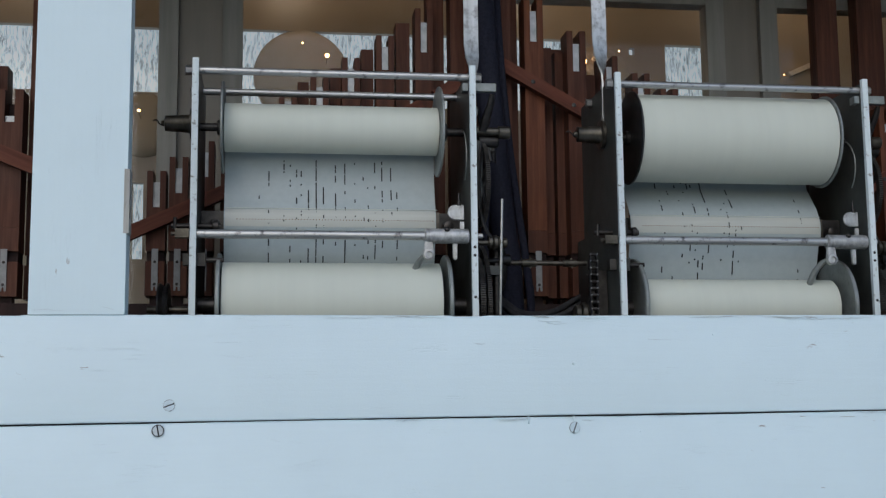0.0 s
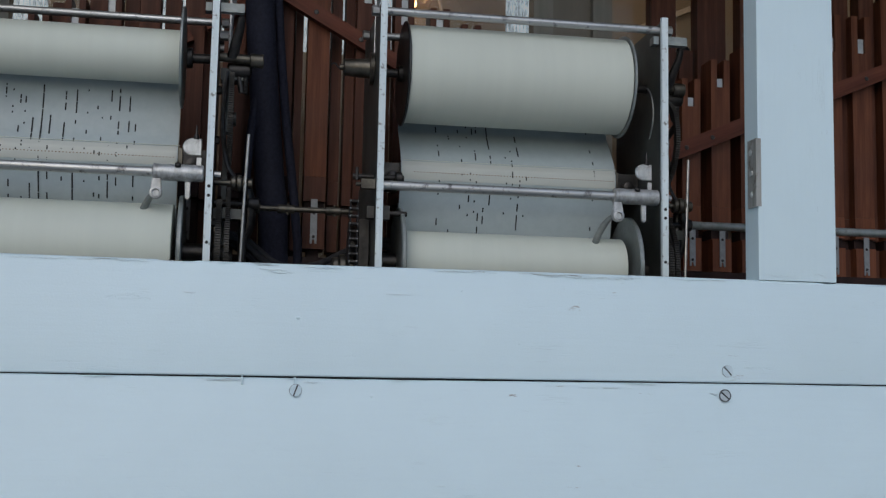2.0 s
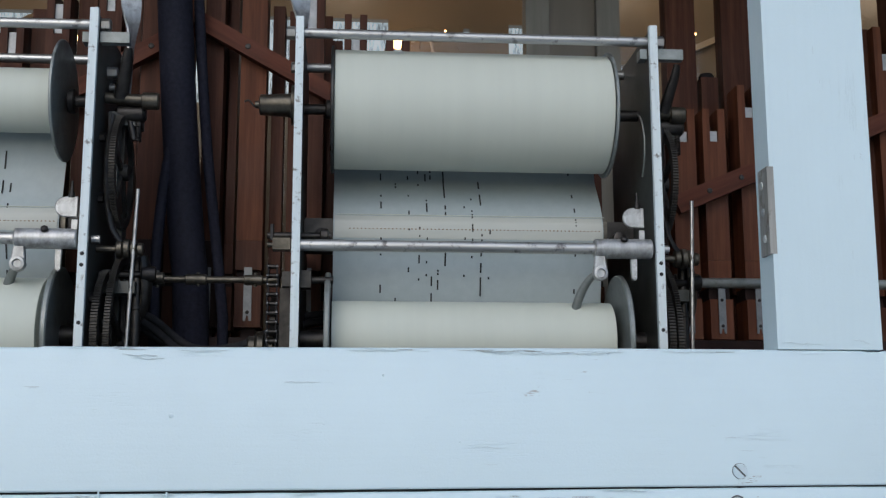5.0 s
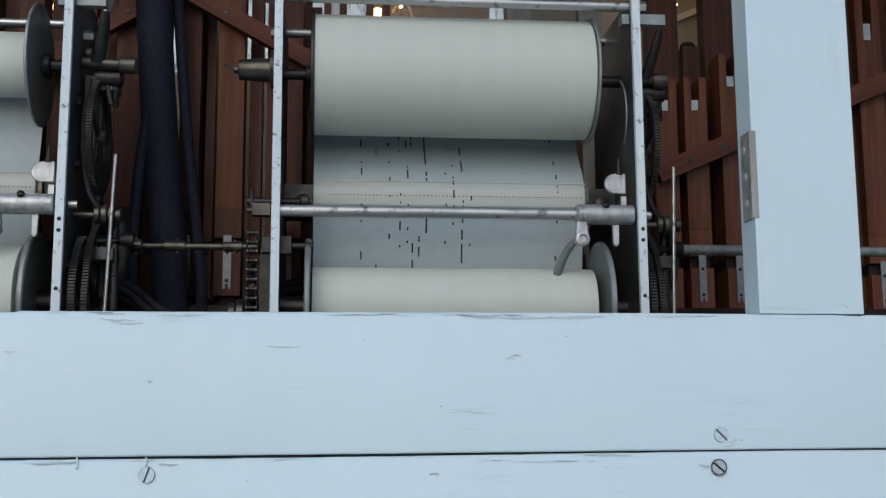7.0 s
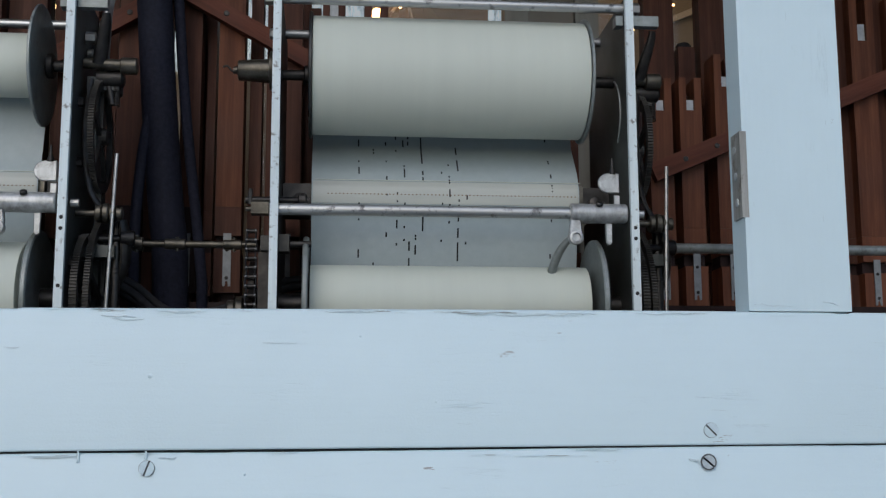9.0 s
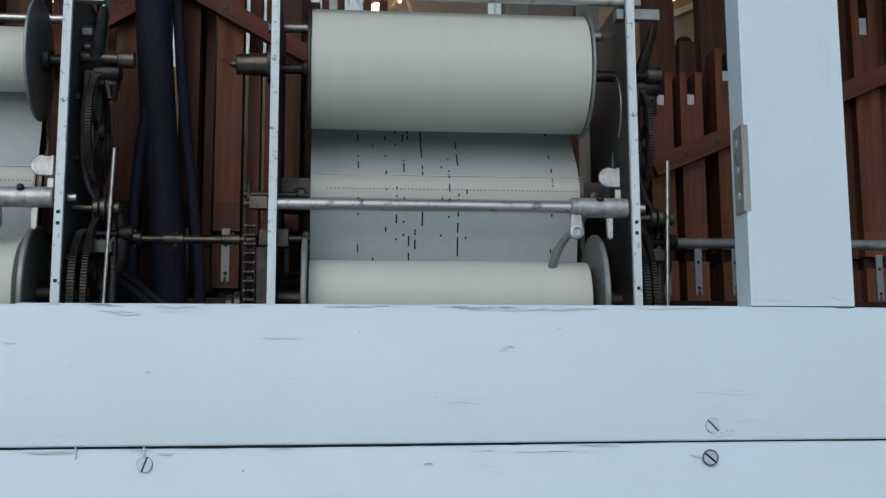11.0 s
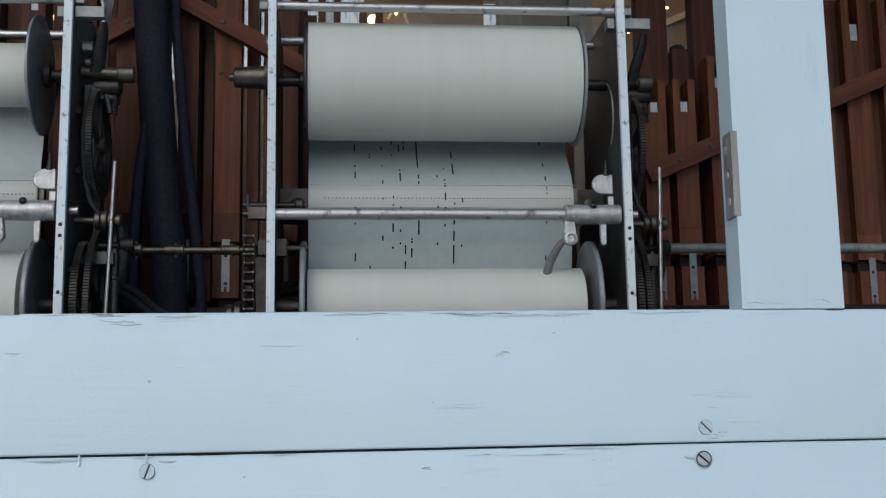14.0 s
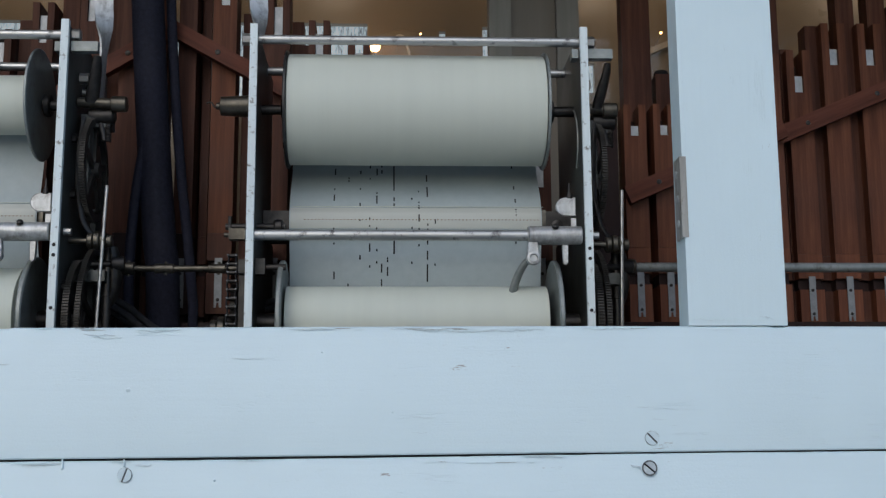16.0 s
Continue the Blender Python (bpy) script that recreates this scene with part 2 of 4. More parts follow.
def lathe(bm, origin, axis, profile, seg=28):
    """Rings of (distance along axis, radius) about a line; the ends are closed."""
    axis = Vector(axis).normalized()
    side = axis.orthogonal().normalized()
    up = axis.cross(side)
    rings = []
    for d, r in profile:
        rings.append([bm.verts.new(Vector(origin) + axis * d + (side * math.cos(a) + up * math.sin(a)) * r) for a in (2 * math.pi * k / seg for k in range(seg))])
    for a, b in zip(rings, rings[1:]):
        for k in range(seg):
            bm.faces.new((a[k], a[(k + 1) % seg], b[(k + 1) % seg], b[k]))
    bm.faces.new(rings[0][::-1])
    bm.faces.new(rings[-1])


def rod(bm, p0, p1, r, seg=20, chamfer=0.0):
    p0, p1 = Vector(p0), Vector(p1)
    L = (p1 - p0).length
    c = chamfer
    prof = [(0, r - c), (c, r), (L - c, r), (L, r - c)] if c else [(0, r), (L, r)]
    lathe(bm, p0, p1 - p0, prof, seg)


def sweep(bm, pts, r, seg=14, flat=1.0):
    """A tube of radius r, or a list of radii, along points smoothed by Catmull-Rom."""
    P = [Vector(p) for p in pts]
    R = r if isinstance(r, (list, tuple)) else [r] * len(P)
    line, rad = [], []
    for i in range(len(P) - 1):
        a, b, c, d = P[max(i - 1, 0)], P[i], P[i + 1], P[min(i + 2, len(P) - 1)]
        for k in range(8):
            t = k / 8
            line.append(0.5 * ((2 * b) + (c - a) * t + (2 * a - 5 * b + 4 * c - d) * t * t + (3 * b - a - 3 * c + d) * t ** 3))
            rad.append(R[i] + (R[i + 1] - R[i]) * t)
    line.append(P[-1])
    rad.append(R[-1])
    side = None
    rings = []
    for i, p in enumerate(line):
        d = (line[min(i + 1, len(line) - 1)] - line[max(i - 1, 0)]).normalized()
        side = d.orthogonal().normalized() if side is None else (side - d * side.dot(d)).normalized()
        up = d.cross(side)
        rings.append([bm.verts.new(p + (side * math.cos(a) + up * math.sin(a) * flat) * rad[i]) for a in (2 * math.pi * k / seg for k in range(seg))])
    for a, b in zip(rings, rings[1:]):
        for k in range(seg):
            bm.faces.new((a[k], a[(k + 1) % seg], b[(k + 1) % seg], b[k]))
    bm.faces.new(rings[0][::-1])
    bm.faces.new(rings[-1])


def outline(bm, pts, thick, m):
    """A plate of the outline pts (in x, z), thick along y, moved by m."""
    a = [bm.verts.new((x, 0, z)) for x, z in pts]
    b = [bm.verts.new((x, thick, z)) for x, z in pts]
    bm.faces.new(a)
    bm.faces.new(b[::-1])
    n = len(pts)
    for k in range(n):
        bm.faces.new((a[k], b[k], b[(k + 1) % n], a[(k + 1) % n]))
    bmesh.ops.transform(bm, matrix=m, verts=a + b)


def soften(bm, width, segments=1, angle=40):
    edges = [e for e in bm.edges if len(e.link_faces) == 2 and e.calc_face_angle(0) > radians(angle)]
    bmesh.ops.bevel(bm, geom=edges, offset=width, segments=segments, affect="EDGES", clamp_overlap=True)


def mesh_object(name, bm, material, smooth=35):
    bmesh.ops.recalc_face_normals(bm, faces=bm.faces)
    me = bpy.data.meshes.new(name)
    for e in bm.edges:
        e.smooth = not (len(e.link_faces) == 2 and e.calc_face_angle(0) > radians(smooth))
    for f in bm.faces:
        f.smooth = True
    bm.to_mesh(me)
    bm.free()
    me.materials.append(material)
    return new(name, me)


def part(name, bm, material, parent, label=""):
    """One mesh as a part of a thing; vertices are given in the parent's own space."""
    ob = mesh_object(name, bm, material)
    ob.parent = parent
    return tagged(ob, label) if label else ob


def holder(name, place=(0, 0, 0)):
    ob = new(name)
    ob.empty_display_size = 0.05
    ob.location = place
    return ob


def boxed(*args, bevel=0.0):
    bm = bmesh.new()
    box(bm, *args)
    if bevel:
        soften(bm, bevel)
    return bm


# ---- setting: ground, walls to close the place, unseen roof and header that shade it ----
def structure(name, bm, material, label, category):
    return tagged(mesh_object(name, bm, material), label, category, kind="structure")


# unseen ground, kept pale to bounce light under the rolls
structure("ground", boxed(-60, 60, -60, 60, -0.2, 0.0), GROUND, "plain unseen pale ground that bounces light onto the organ", "ground")
# low ceiling added out of view to darken the inside from above
structure("ceiling", boxed(-1.6, 2.6, 1.04, 3.4, 2.16, 2.22), ROOF, "unseen board ceiling added to shade the organ", "ceiling")
structure("wall_left", boxed(-1.6, -1.54, 1.0, 3.4, 0.0, 2.16), ROOF, "dull brown board side wall", "wall")
structure("wall_right", boxed(2.54, 2.6, 1.0, 3.4, 0.0, 2.16), ROOF, "dull brown board side wall", "wall")
# header added out of view to hold sky light back from the inside
structure("wall_front", boxed(-1.6, 2.6, 1.075, 1.099, 2.04, 2.16), PAINT_X, "unseen header board added to cut sky light above the opening", "wall")
structure("wall_front", boxed(-1.6, 2.6, 1.112, 1.14, 0.0, 1.10), PAINT_X, "white painted panelling under the lower board", "wall")


def board(name, x0, x1, z0, z1, y0, y1, label, seed, lean_top=0.0, lean_low=0.0, material=PAINT_X):
    """A long painted board whose upper edge is worn in small nicks."""
    rnd = random.Random(seed)
    bm = bmesh.new()
    n = 900
    rows = []
    nick = 0.0
    for k in range(n + 1):
        x = x0 + (x1 - x0) * k / n
        if rnd.random() < 0.035:
            nick = rnd.uniform(0.0002, 0.0009) * (0.35 if lean_top else 1.0)
        elif rnd.random() < 0.25:
            nick = 0.0
        top = z1 + lean_top * (x - 0.4) - nick + 0.0004 * math.sin(x * 9 + seed)
        low = z0 + lean_low * (x - 0.4)
        e = 0.0022
        rows.append([bm.verts.new(v) for v in ((x, y0, low + e * 0.5), (x, y0, top - e), (x, y0 + e * 0.35, top - e * 0.35), (x, y0 + e, top), (x, y1, top), (x, y1, low), (x, y0 + e * 0.5, low))])
    for a, b in zip(rows, rows[1:]):
        for k in range(7):
            bm.faces.new((a[k], b[k], b[(k + 1) % 7], a[(k + 1) % 7]))
    bm.faces.new(rows[0])
    bm.faces.new(rows[-1][::-1])
    return structure(name, bm, material, label, "trim")


def flake(parent, x, z, length, height, rnd, material, name, y=1.0999):
    """A ragged patch where the paint has come away, or a short raised run of paint."""
    bm = bmesh.new()
    n = 17
    up = [(x - length / 2 + length * k / n, z + height * rnd.uniform(0.02, 0.6) * math.sin(math.pi * (k + 0.6) / (n + 1.2)) ** 0.5) for k in range(n + 1)]
    low = [(px, z - height * rnd.uniform(0.02, 0.6) * math.sin(math.pi * (k + 0.6) / (n + 1.2)) ** 0.5) for k, (px, _) in reversed(list(enumerate(up)))]
    outline(bm, up + low, 0.0006, pose(0, y - 0.0003, 0))
    part(name, bm, material, parent)


def weathering(parent, seed, z_edge, count_edge, count_face, z_face, x_range, upright=False):
    rnd = random.Random(seed)
    for _ in range(count_edge):
        x = rnd.choice((0.41, 0.47, 0.50, 0.20, 0.17)) + rnd.gauss(0, 0.03) if rnd.random() < 0.7 else rnd.uniform(*x_range)
        flake(parent, x, z_edge - rnd.uniform(0.0014, 0.0034), rnd.uniform(0.005, 0.022), rnd.uniform(0.0002, 0.0006), rnd, rnd.choice((BARE, LIFTED)), "paint_chip")
    for _ in range(count_face):
        x, z = rnd.uniform(*x_range), rnd.uniform(*z_face)
        if upright:
            bm = bmesh.new()
            h = rnd.uniform(0.002, 0.007)
            box(bm, x - 0.00012, x + 0.00012, 1.0998, 1.1003, z, z + h)
            part("paint_crack", bm, LIFTED, parent)
        else:
            for k in range(rnd.choice((1, 1, 2, 3))):
                flake(parent, x + rnd.uniform(-0.006, 0.006), z - 0.0028 * k, rnd.uniform(0.004, 0.015), rnd.uniform(0.0001, 0.0004), rnd, LIFTED, "paint_crack")


BARE = grained("bare_weathered_wood", [(0.3, (0.17, 0.17, 0.16)), (0.7, (0.38, 0.40, 0.40))], "x", 200, 0.8, 0.3, 0, 0.3)
LIFTED = grained("lifted_paint_shade", [(0.3, (0.49, 0.585, 0.62)), (0.7, (0.60, 0.72, 0.76))], "x", 200, 0.6, 0.3, 0, 0.1)
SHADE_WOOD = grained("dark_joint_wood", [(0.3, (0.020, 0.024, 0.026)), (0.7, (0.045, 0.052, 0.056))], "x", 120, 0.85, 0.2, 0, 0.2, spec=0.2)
SLOT_GREY = grained("dark_screw_slot", [(0.3, (0.05, 0.055, 0.06)), (0.7, (0.12, 0.13, 0.14))], "", 200, 0.7, 0.2, 0, 0.2)
HEAD_PAINT = grained("painted_screw_head", [(0.3, (0.52, 0.63, 0.68)), (0.7, (0.63, 0.75, 0.80))], "", 300, 0.4, 0.2, 0, 0.1, dirt=(0.22, 0.24, 0.26), dirt_at=(0.62, 0.74), dirt_scale=400.0)
HEAD_BARE = grained("bare_screw_head", [(0.3, (0.38, 0.43, 0.46)), (0.7, (0.58, 0.66, 0.70))], "", 200, 0.45, 0.2, 0.2, 0.2)
upper = board("trim", -1.54, 2.54, 1.3600, 1.460, 1.100, 1.132, "white painted wooden rail with worn upper edge", 3, 0.0, 0.0055)
lower = board("trim", -1.54, 2.54, 1.100, 1.3585, 1.1005, 1.132, "white painted wooden lower board below the rail seam", 8, 0.0055)
weathering(upper, 41, 1.460, 30, 10, (1.375, 1.45), (-0.35, 1.0))
weathering(lower, 17, 1.3570, 7, 6, (1.24, 1.35), (-0.35, 1.0))
bm = bmesh.new()
box(bm, -1.539, 2.539, 1.1065, 1.1305, 1.3570, 1.3615)
for v in bm.verts:
    v.co.z += 0.0055 * (v.co.x - 0.4)
part("joint_strip", bm, SHADE_WOOD, lower, "dark wood showing in the open joint")
for nx, nz, nr in ((0.2322, 1.4110, 0.0018), (0.381, 1.440, 0.0009), (0.436, 1.393, 0.0008), (0.30, 1.342, 0.0009)):
    bm = bmesh.new()
    lathe(bm, (nx, 1.1001, nz), (0, -1, 0), [(0, nr), (0.0005, nr * 0.8), (0.0009, nr * 0.3)], 12)
    part("paint_nib", bm, PAINT_X, upper if nz > 1.362 else lower)


def crack(parent, x0, z0, x1, z1, width, seed, wander=0.0009):
    """A thin ragged split in the paint, with a lifted lip of paint under it."""
    rnd = random.Random(seed)
    n = max(8, int(abs(x1 - x0) / 0.0022))
    line, off = [], 0.0
    for k in range(n + 1):
        off = 0.6 * off + rnd.uniform(-wander, wander)
        fade = math.sin(math.pi * (k + 0.5) / (n + 1)) ** 0.5
        line.append((x0 + (x1 - x0) * k / n, z0 + (z1 - z0) * k / n + off * fade, width * fade * rnd.uniform(0.35, 1.0)))
    for name, lower, scale, material, y in (("paint_crack", 0.0, 0.34, BARE, 1.0996), ("lifted_paint", -0.7, 0.8, HEAD_PAINT, 1.0994)):
        bm = bmesh.new()
        pts = [(x, z + w * (lower + scale)) for x, z, w in line] + [(x, z + w * (lower - scale)) for x, z, w in reversed(line)]
        outline(bm, pts, 0.0008, pose(0, y, 0))
        part(name, bm, material, parent)


for x0, z0, x1, z1, w, wander in ((0.452, 1.4572, 0.505, 1.4560, 0.0008, 0.0008), (0.503, 1.4562, 0.556, 1.4575, 0.0008, 0.0010), (0.196, 1.4545, 0.221, 1.4535, 0.0007, 0.0009), (0.204, 1.4515, 0.226, 1.4512, 0.0005, 0.0006),
                                  (0.236, 1.4570, 0.262, 1.4568, 0.0005, 0.0005), (0.130, 1.4312, 0.141, 1.4310, 0.0006, 0.0004), (0.311, 1.4352, 0.336, 1.4350, 0.0005, 0.0003), (0.449, 1.3895, 0.470, 1.3888, 0.0004, 0.0005),
                                  (0.451, 1.3772, 0.463, 1.3770, 0.0004, 0.0003), (0.628, 1.3965, 0.641, 1.3962, 0.0004, 0.0003), (0.640, 1.3868, 0.651, 1.3865, 0.0004, 0.0003), (0.355, 1.4580, 0.390, 1.4578, 0.0005, 0.0005),
                                  (-0.02, 1.4570, 0.03, 1.4575, 0.0006, 0.0007), (0.06, 1.4574, 0.10, 1.4570, 0.0006, 0.0007), (0.585, 1.4578, 0.625, 1.4580, 0.0005, 0.0005)):
    crack(upper, x0, z0, x1, z1, w, int(x0 * 1000) + 500, wander)
for x0, x1, z in ((0.168, 0.186, 1.3556), (0.222, 0.236, 1.3562), (0.318, 0.334, 1.3566), (0.538, 0.570, 1.3580), (0.05, 0.075, 1.3552), (0.240, 0.252, 1.3535)):
    crack(lower, x0, z, x1, z + 0.0004, 0.0006, int(x0 * 1000) + 900, 0.0007)
crack(lower, 0.6215, 1.3512, 0.6290, 1.3506, 0.0009, 77, 0.0006)
for x, z, h in ((0.1845, 1.3515, 0.0075), (0.2310, 1.3535, 0.0050)):
    bm = bmesh.new()
    sweep(bm, [(x, 1.1000, z + h), (x + 0.0004, 1.0998, z + h * 0.5), (x + 0.0002, 1.0998, z), (x + 0.0001, 1.1000, z - 0.0006)], [0.0006, 0.0008, 0.0011, 0.0004], 8)
    part("paint_drip", bm, PAINT_X, lower)


def post(x0, x1):
    bm = bmesh.new()
    box(bm, x0, x1, 1.100, 1.130, 1.4604, 2.16)
    soften(bm, 0.0018, 2)
    ob = structure("trim", bm, PAINT_Z, "white painted upright wooden post standing on the rail", "post")
    weathering(ob, int(abs(x0) * 1000), 1.46, 0, 6, (1.47, 1.80), (x0 + 0.006, x1 - 0.006), True)
    crack(ob, x0 + 0.004, 1.4655, x0 + 0.034, 1.4640, 0.0003, int(abs(x0) * 900), 0.0009)
    crack(ob, x1 - 0.022, 1.4680, x1 - 0.010, 1.4652, 0.0003, int(abs(x1) * 900), 0.0009)
    return ob


post(-0.3035, -0.2130)
post(0.672, 0.7520)


def hinge(x, z0, z1, side):
    """Half of an old painted hinge: a leaf let into the post's corner with three screws."""
    ob = holder("hinge", (x, 1.100, (z0 + z1) / 2))
    h = (z1 - z0) / 2
    bm = bmesh.new()
    box(bm, *sorted((-0.0022 * side, 0.0006 * side)), 0.002, 0.019, -h, h)
    soften(bm, 0.0006)
    part("leaf", bm, HINGE, ob, "paint-smeared steel leaf")
    bm = bmesh.new()
    box(bm, *sorted((-0.0022 * side, 0.0030 * side)), -0.0008, 0.002, -h, h)
    soften(bm, 0.0006)
    part("knuckle", bm, HINGE, ob)
    for k in (-0.62, 0.0, 0.62):
        bm = bmesh.new()
        lathe(bm, (-0.0022 * side, 0.0105 + 0.002 * k, k * h), (-side, 0, 0), [(0, 0.0032), (0.0006, 0.003), (0.0009, 0.002)], 14)
        part("screw", bm, PAINT_EDGE, ob)
    tagged(ob, "old paint-smeared steel hinge leaf on the white post", "hinge")


hinge(0.672, 1.532, 1.599, 1)
hinge(-0.2130, 1.540, 1.604, -1)


def screw(x, z, turn, deep):
    """Slotted countersunk wood screw in the boards."""
    ob = holder("screw", (x, 1.0995, z))
    ob.rotation_euler = (0, radians(turn), 0)
    bm = bmesh.new()
    for sgn in (-1, 1):
        pts = []
        for k in range(15):
            a = math.pi * k / 14
            pts.append((0.0052 * math.cos(a), sgn * (0.0007 + 0.0045 * math.sin(a))))
        outline(bm, pts, 0.0030, pose(0, -0.0009, 0))
    part("head", bm, HEAD_BARE if deep else HEAD_PAINT, ob)
    bm = bmesh.new()
    r2 = 0.0060 if deep else 0.0056
    front, inner = (-0.0004, 0.0049) if deep else (0.0008, 0.0052)
    lathe(bm, (0, front, 0), (0, -1, 0), [(0, r2), (0.0006, r2), (0.0006, inner), (0, inner)], 28)
    part("rim", bm, SLOT_GREY, ob, "dark gap round the screw head")
    part("slot", boxed(-0.005, 0.005, 0.0002, 0.002, -0.0007, 0.0007), SLOT_GREY, ob)
    tagged(ob, "slotted steel wood screw, " + ("bare and dark in a chipped hole" if deep else "painted over, in the white board"), "screw", "screws of the boards")


for sx, sz, st, deep in ((-0.169, 1.3725, -20, 0), (-0.179, 1.3485, 80, 1), (0.232, 1.3465, -70, 0), (0.639, 1.372, 45, 0), (0.636, 1.349, 40, 1)):
    screw(sx, sz, st, deep)


# ---- windows behind the pipes, and what lies beyond them ----
WY = 1.540
structure("wall_back", boxed(-1.54, 2.54, WY, WY + 0.03, 2.01, 2.16), PANEL_GREY, "brown-grey wall above the windows", "wall")


def window(name, x0, x1, z0, z1, stile):
    ob = holder(name, ((x0 + x1) / 2, WY, z0))
    w, h = (x1 - x0) / 2, z1 - z0
    for sgn in (-1, 1):
        a, b = sorted((sgn * w, sgn * (w - stile)))
        part("stile", boxed(a, b, 0, 0.028, 0, h, bevel=0.0015), FRAME_GREY, ob)
    part("rail", boxed(-w + stile, w - stile, 0.001, 0.027, h - 0.050, h, bevel=0.0015), FRAME_GREY, ob)
    part("rail", boxed(-w + stile, w - stile, 0.001, 0.027, 0, 0.06, bevel=0.0015), FRAME_GREY, ob)
    g = part("pane", boxed(-w + stile, w - stile, 0.012, 0.015, 0.06, h - 0.050), GLASS, ob, "clear old window pane")
    g.visible_shadow = False
    tagged(ob, "grey wooden framed window behind the organ pipes", "window", kind="structure")


window("window_1", -0.80, -0.2020, 1.30, 2.0, 0.026)
window("window_2", -0.142, 0.5825, 1.30, 2.0, 0.027)
window("window_3", 0.6380, 1.30, 1.30, 2.0, 0.027)
for a, b in ((-0.2015, -0.1425), (0.5830, 0.6375)):
    structure("wall_back", boxed(a, b, WY + 0.010, WY + 0.03, 1.2, 2.01), PANEL_GREY, "narrow brown-grey panel between two windows", "wall")
structure("wall_back", boxed(-1.54, -0.805, WY, WY + 0.03, 1.2, 2.01), PANEL_GREY, "brown-grey wall beside the windows", "wall")
structure("wall_back", boxed(1.305, 2.54, WY, WY + 0.03, 1.2, 2.01), PANEL_GREY, "brown-grey wall beside the windows", "wall")

FY = 1.76
holes = [(-0.60, -0.19, 1.855, 1.958), (-0.283, -0.259, 1.762, 1.773), (-0.283, -0.2675, 1.595, 1.712), (-0.16, 0.405, 1.840, 1.960), (0.208, 0.226, 1.74, 1.8399), (0.505, 0.514, 1.938, 1.950), (0.566, 0.655, 1.868, 1.957), (0.655, 0.722, 1.862, 1.905)]


def pierced_wall(x0, x1, z0, z1, openings):
    """A board wall of cells, leaving the openings free."""
    bm = bmesh.new()
    xs = sorted({x0, x1, *(v for o in openings for v in o[:2])})
    zs = sorted({z0, z1, *(v for o in openings for v in o[2:])})
    for xa, xb in zip(xs, xs[1:]):
        for za, zb in zip(zs, zs[1:]):
            cx, cz = (xa + xb) / 2, (za + zb) / 2
            if not any(o[0] < cx < o[1] and o[2] < cz < o[3] for o in openings):
                box(bm, xa, xb, FY, FY + 0.012, za, zb)
    return bm


structure("wall_far", pierced_wall(-1.54, 2.54, 1.0, 2.16, holes), TAN, "tan varnished board wall with open slots for the bright patches", "wall")
# glowing sheet behind the slots stands for sky reflected in the glass
structure("backdrop", boxed(-1.54, 2.54, 1.82, 1.83, 1.0, 2.16), DAYLIGHT, "bright streaked daylight placed for a reflection in the window glass", "backdrop")


# round shapes added where the glass reflects lamps
def round_board(x, z, r):
    bm = bmesh.new()
    lathe(bm, (0, 0, 0), (0, -1, 0), [(-0.010, r), (0, r), (0.002, r * 0.97), (0.004, r * 0.75), (0.005, r * 0.45), (0.0055, r * 0.1)], 48)
    ob = mesh_object("round_panel", bm, DOME, 60)
    ob.location = (x, FY - 0.001, z)
    tagged(ob, "round amber panel placed for a reflection in the window glass", "panel")


round_board(-0.0285, 1.886, 0.075)
round_board(-0.270, 1.802, 0.050)
round_board(0.450, 1.896, 0.055)


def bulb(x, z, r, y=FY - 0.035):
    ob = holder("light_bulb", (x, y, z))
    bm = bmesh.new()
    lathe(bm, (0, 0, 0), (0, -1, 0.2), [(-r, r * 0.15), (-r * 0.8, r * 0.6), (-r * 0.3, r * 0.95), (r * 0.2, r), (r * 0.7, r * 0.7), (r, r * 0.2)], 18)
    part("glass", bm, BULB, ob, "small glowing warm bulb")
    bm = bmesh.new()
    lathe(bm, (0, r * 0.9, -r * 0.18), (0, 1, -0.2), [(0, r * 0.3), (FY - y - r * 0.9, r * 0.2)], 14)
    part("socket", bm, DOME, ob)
    tagged(ob, "small warm glowing bulb on the tan wall, the ceiling row added unseen", "bulb", "bulbs beyond the window")


for bx, bz, br in ((0.010, 1.911, 0.0034), (-0.028, 1.930, 0.0016), (-0.273, 1.817, 0.0022), (0.416, 1.914, 0.0075), (0.446, 1.924, 0.0022), (0.810, 1.938, 0.0018), (0.755, 1.902, 0.0012), (0.478, 1.933, 0.0014)):
    bulb(bx, bz, br)
# added bulbs and point lights, out of view, that brighten the tan far wall
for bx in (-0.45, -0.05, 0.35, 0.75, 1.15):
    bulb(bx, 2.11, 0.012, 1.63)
    lamp = new("wall_fill_light", bpy.data.lights.new("wall_fill_light", "POINT"))
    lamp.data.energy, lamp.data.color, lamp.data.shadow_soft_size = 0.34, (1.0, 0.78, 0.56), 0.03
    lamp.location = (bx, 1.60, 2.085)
stick = boxed(-0.045, 0.045, -0.006, 0.0, -0.004, 0.004, bevel=0.001)
stick_ob = tagged(mesh_object("wooden_stick", stick, CORD), "pale wooden stick leaning on the tan wall", "stick")
stick_ob.location, stick_ob.rotation_euler = (0.820, FY, 1.9305), (0, radians(-24), 0)

# ---- wind chest that carries the pipes ----
chest = holder("wind_chest", (0.5, 1.45, 1.0))
part("case", boxed(-1.6, 1.6, -0.10, 0.078, 0.0, 0.474, bevel=0.003), MAHOGANY_X, chest)
part("top_board", boxed(-1.6, 1.6, -0.106, 0.082, 0.476, 0.492, bevel=0.003), DARK_WOOD, chest)
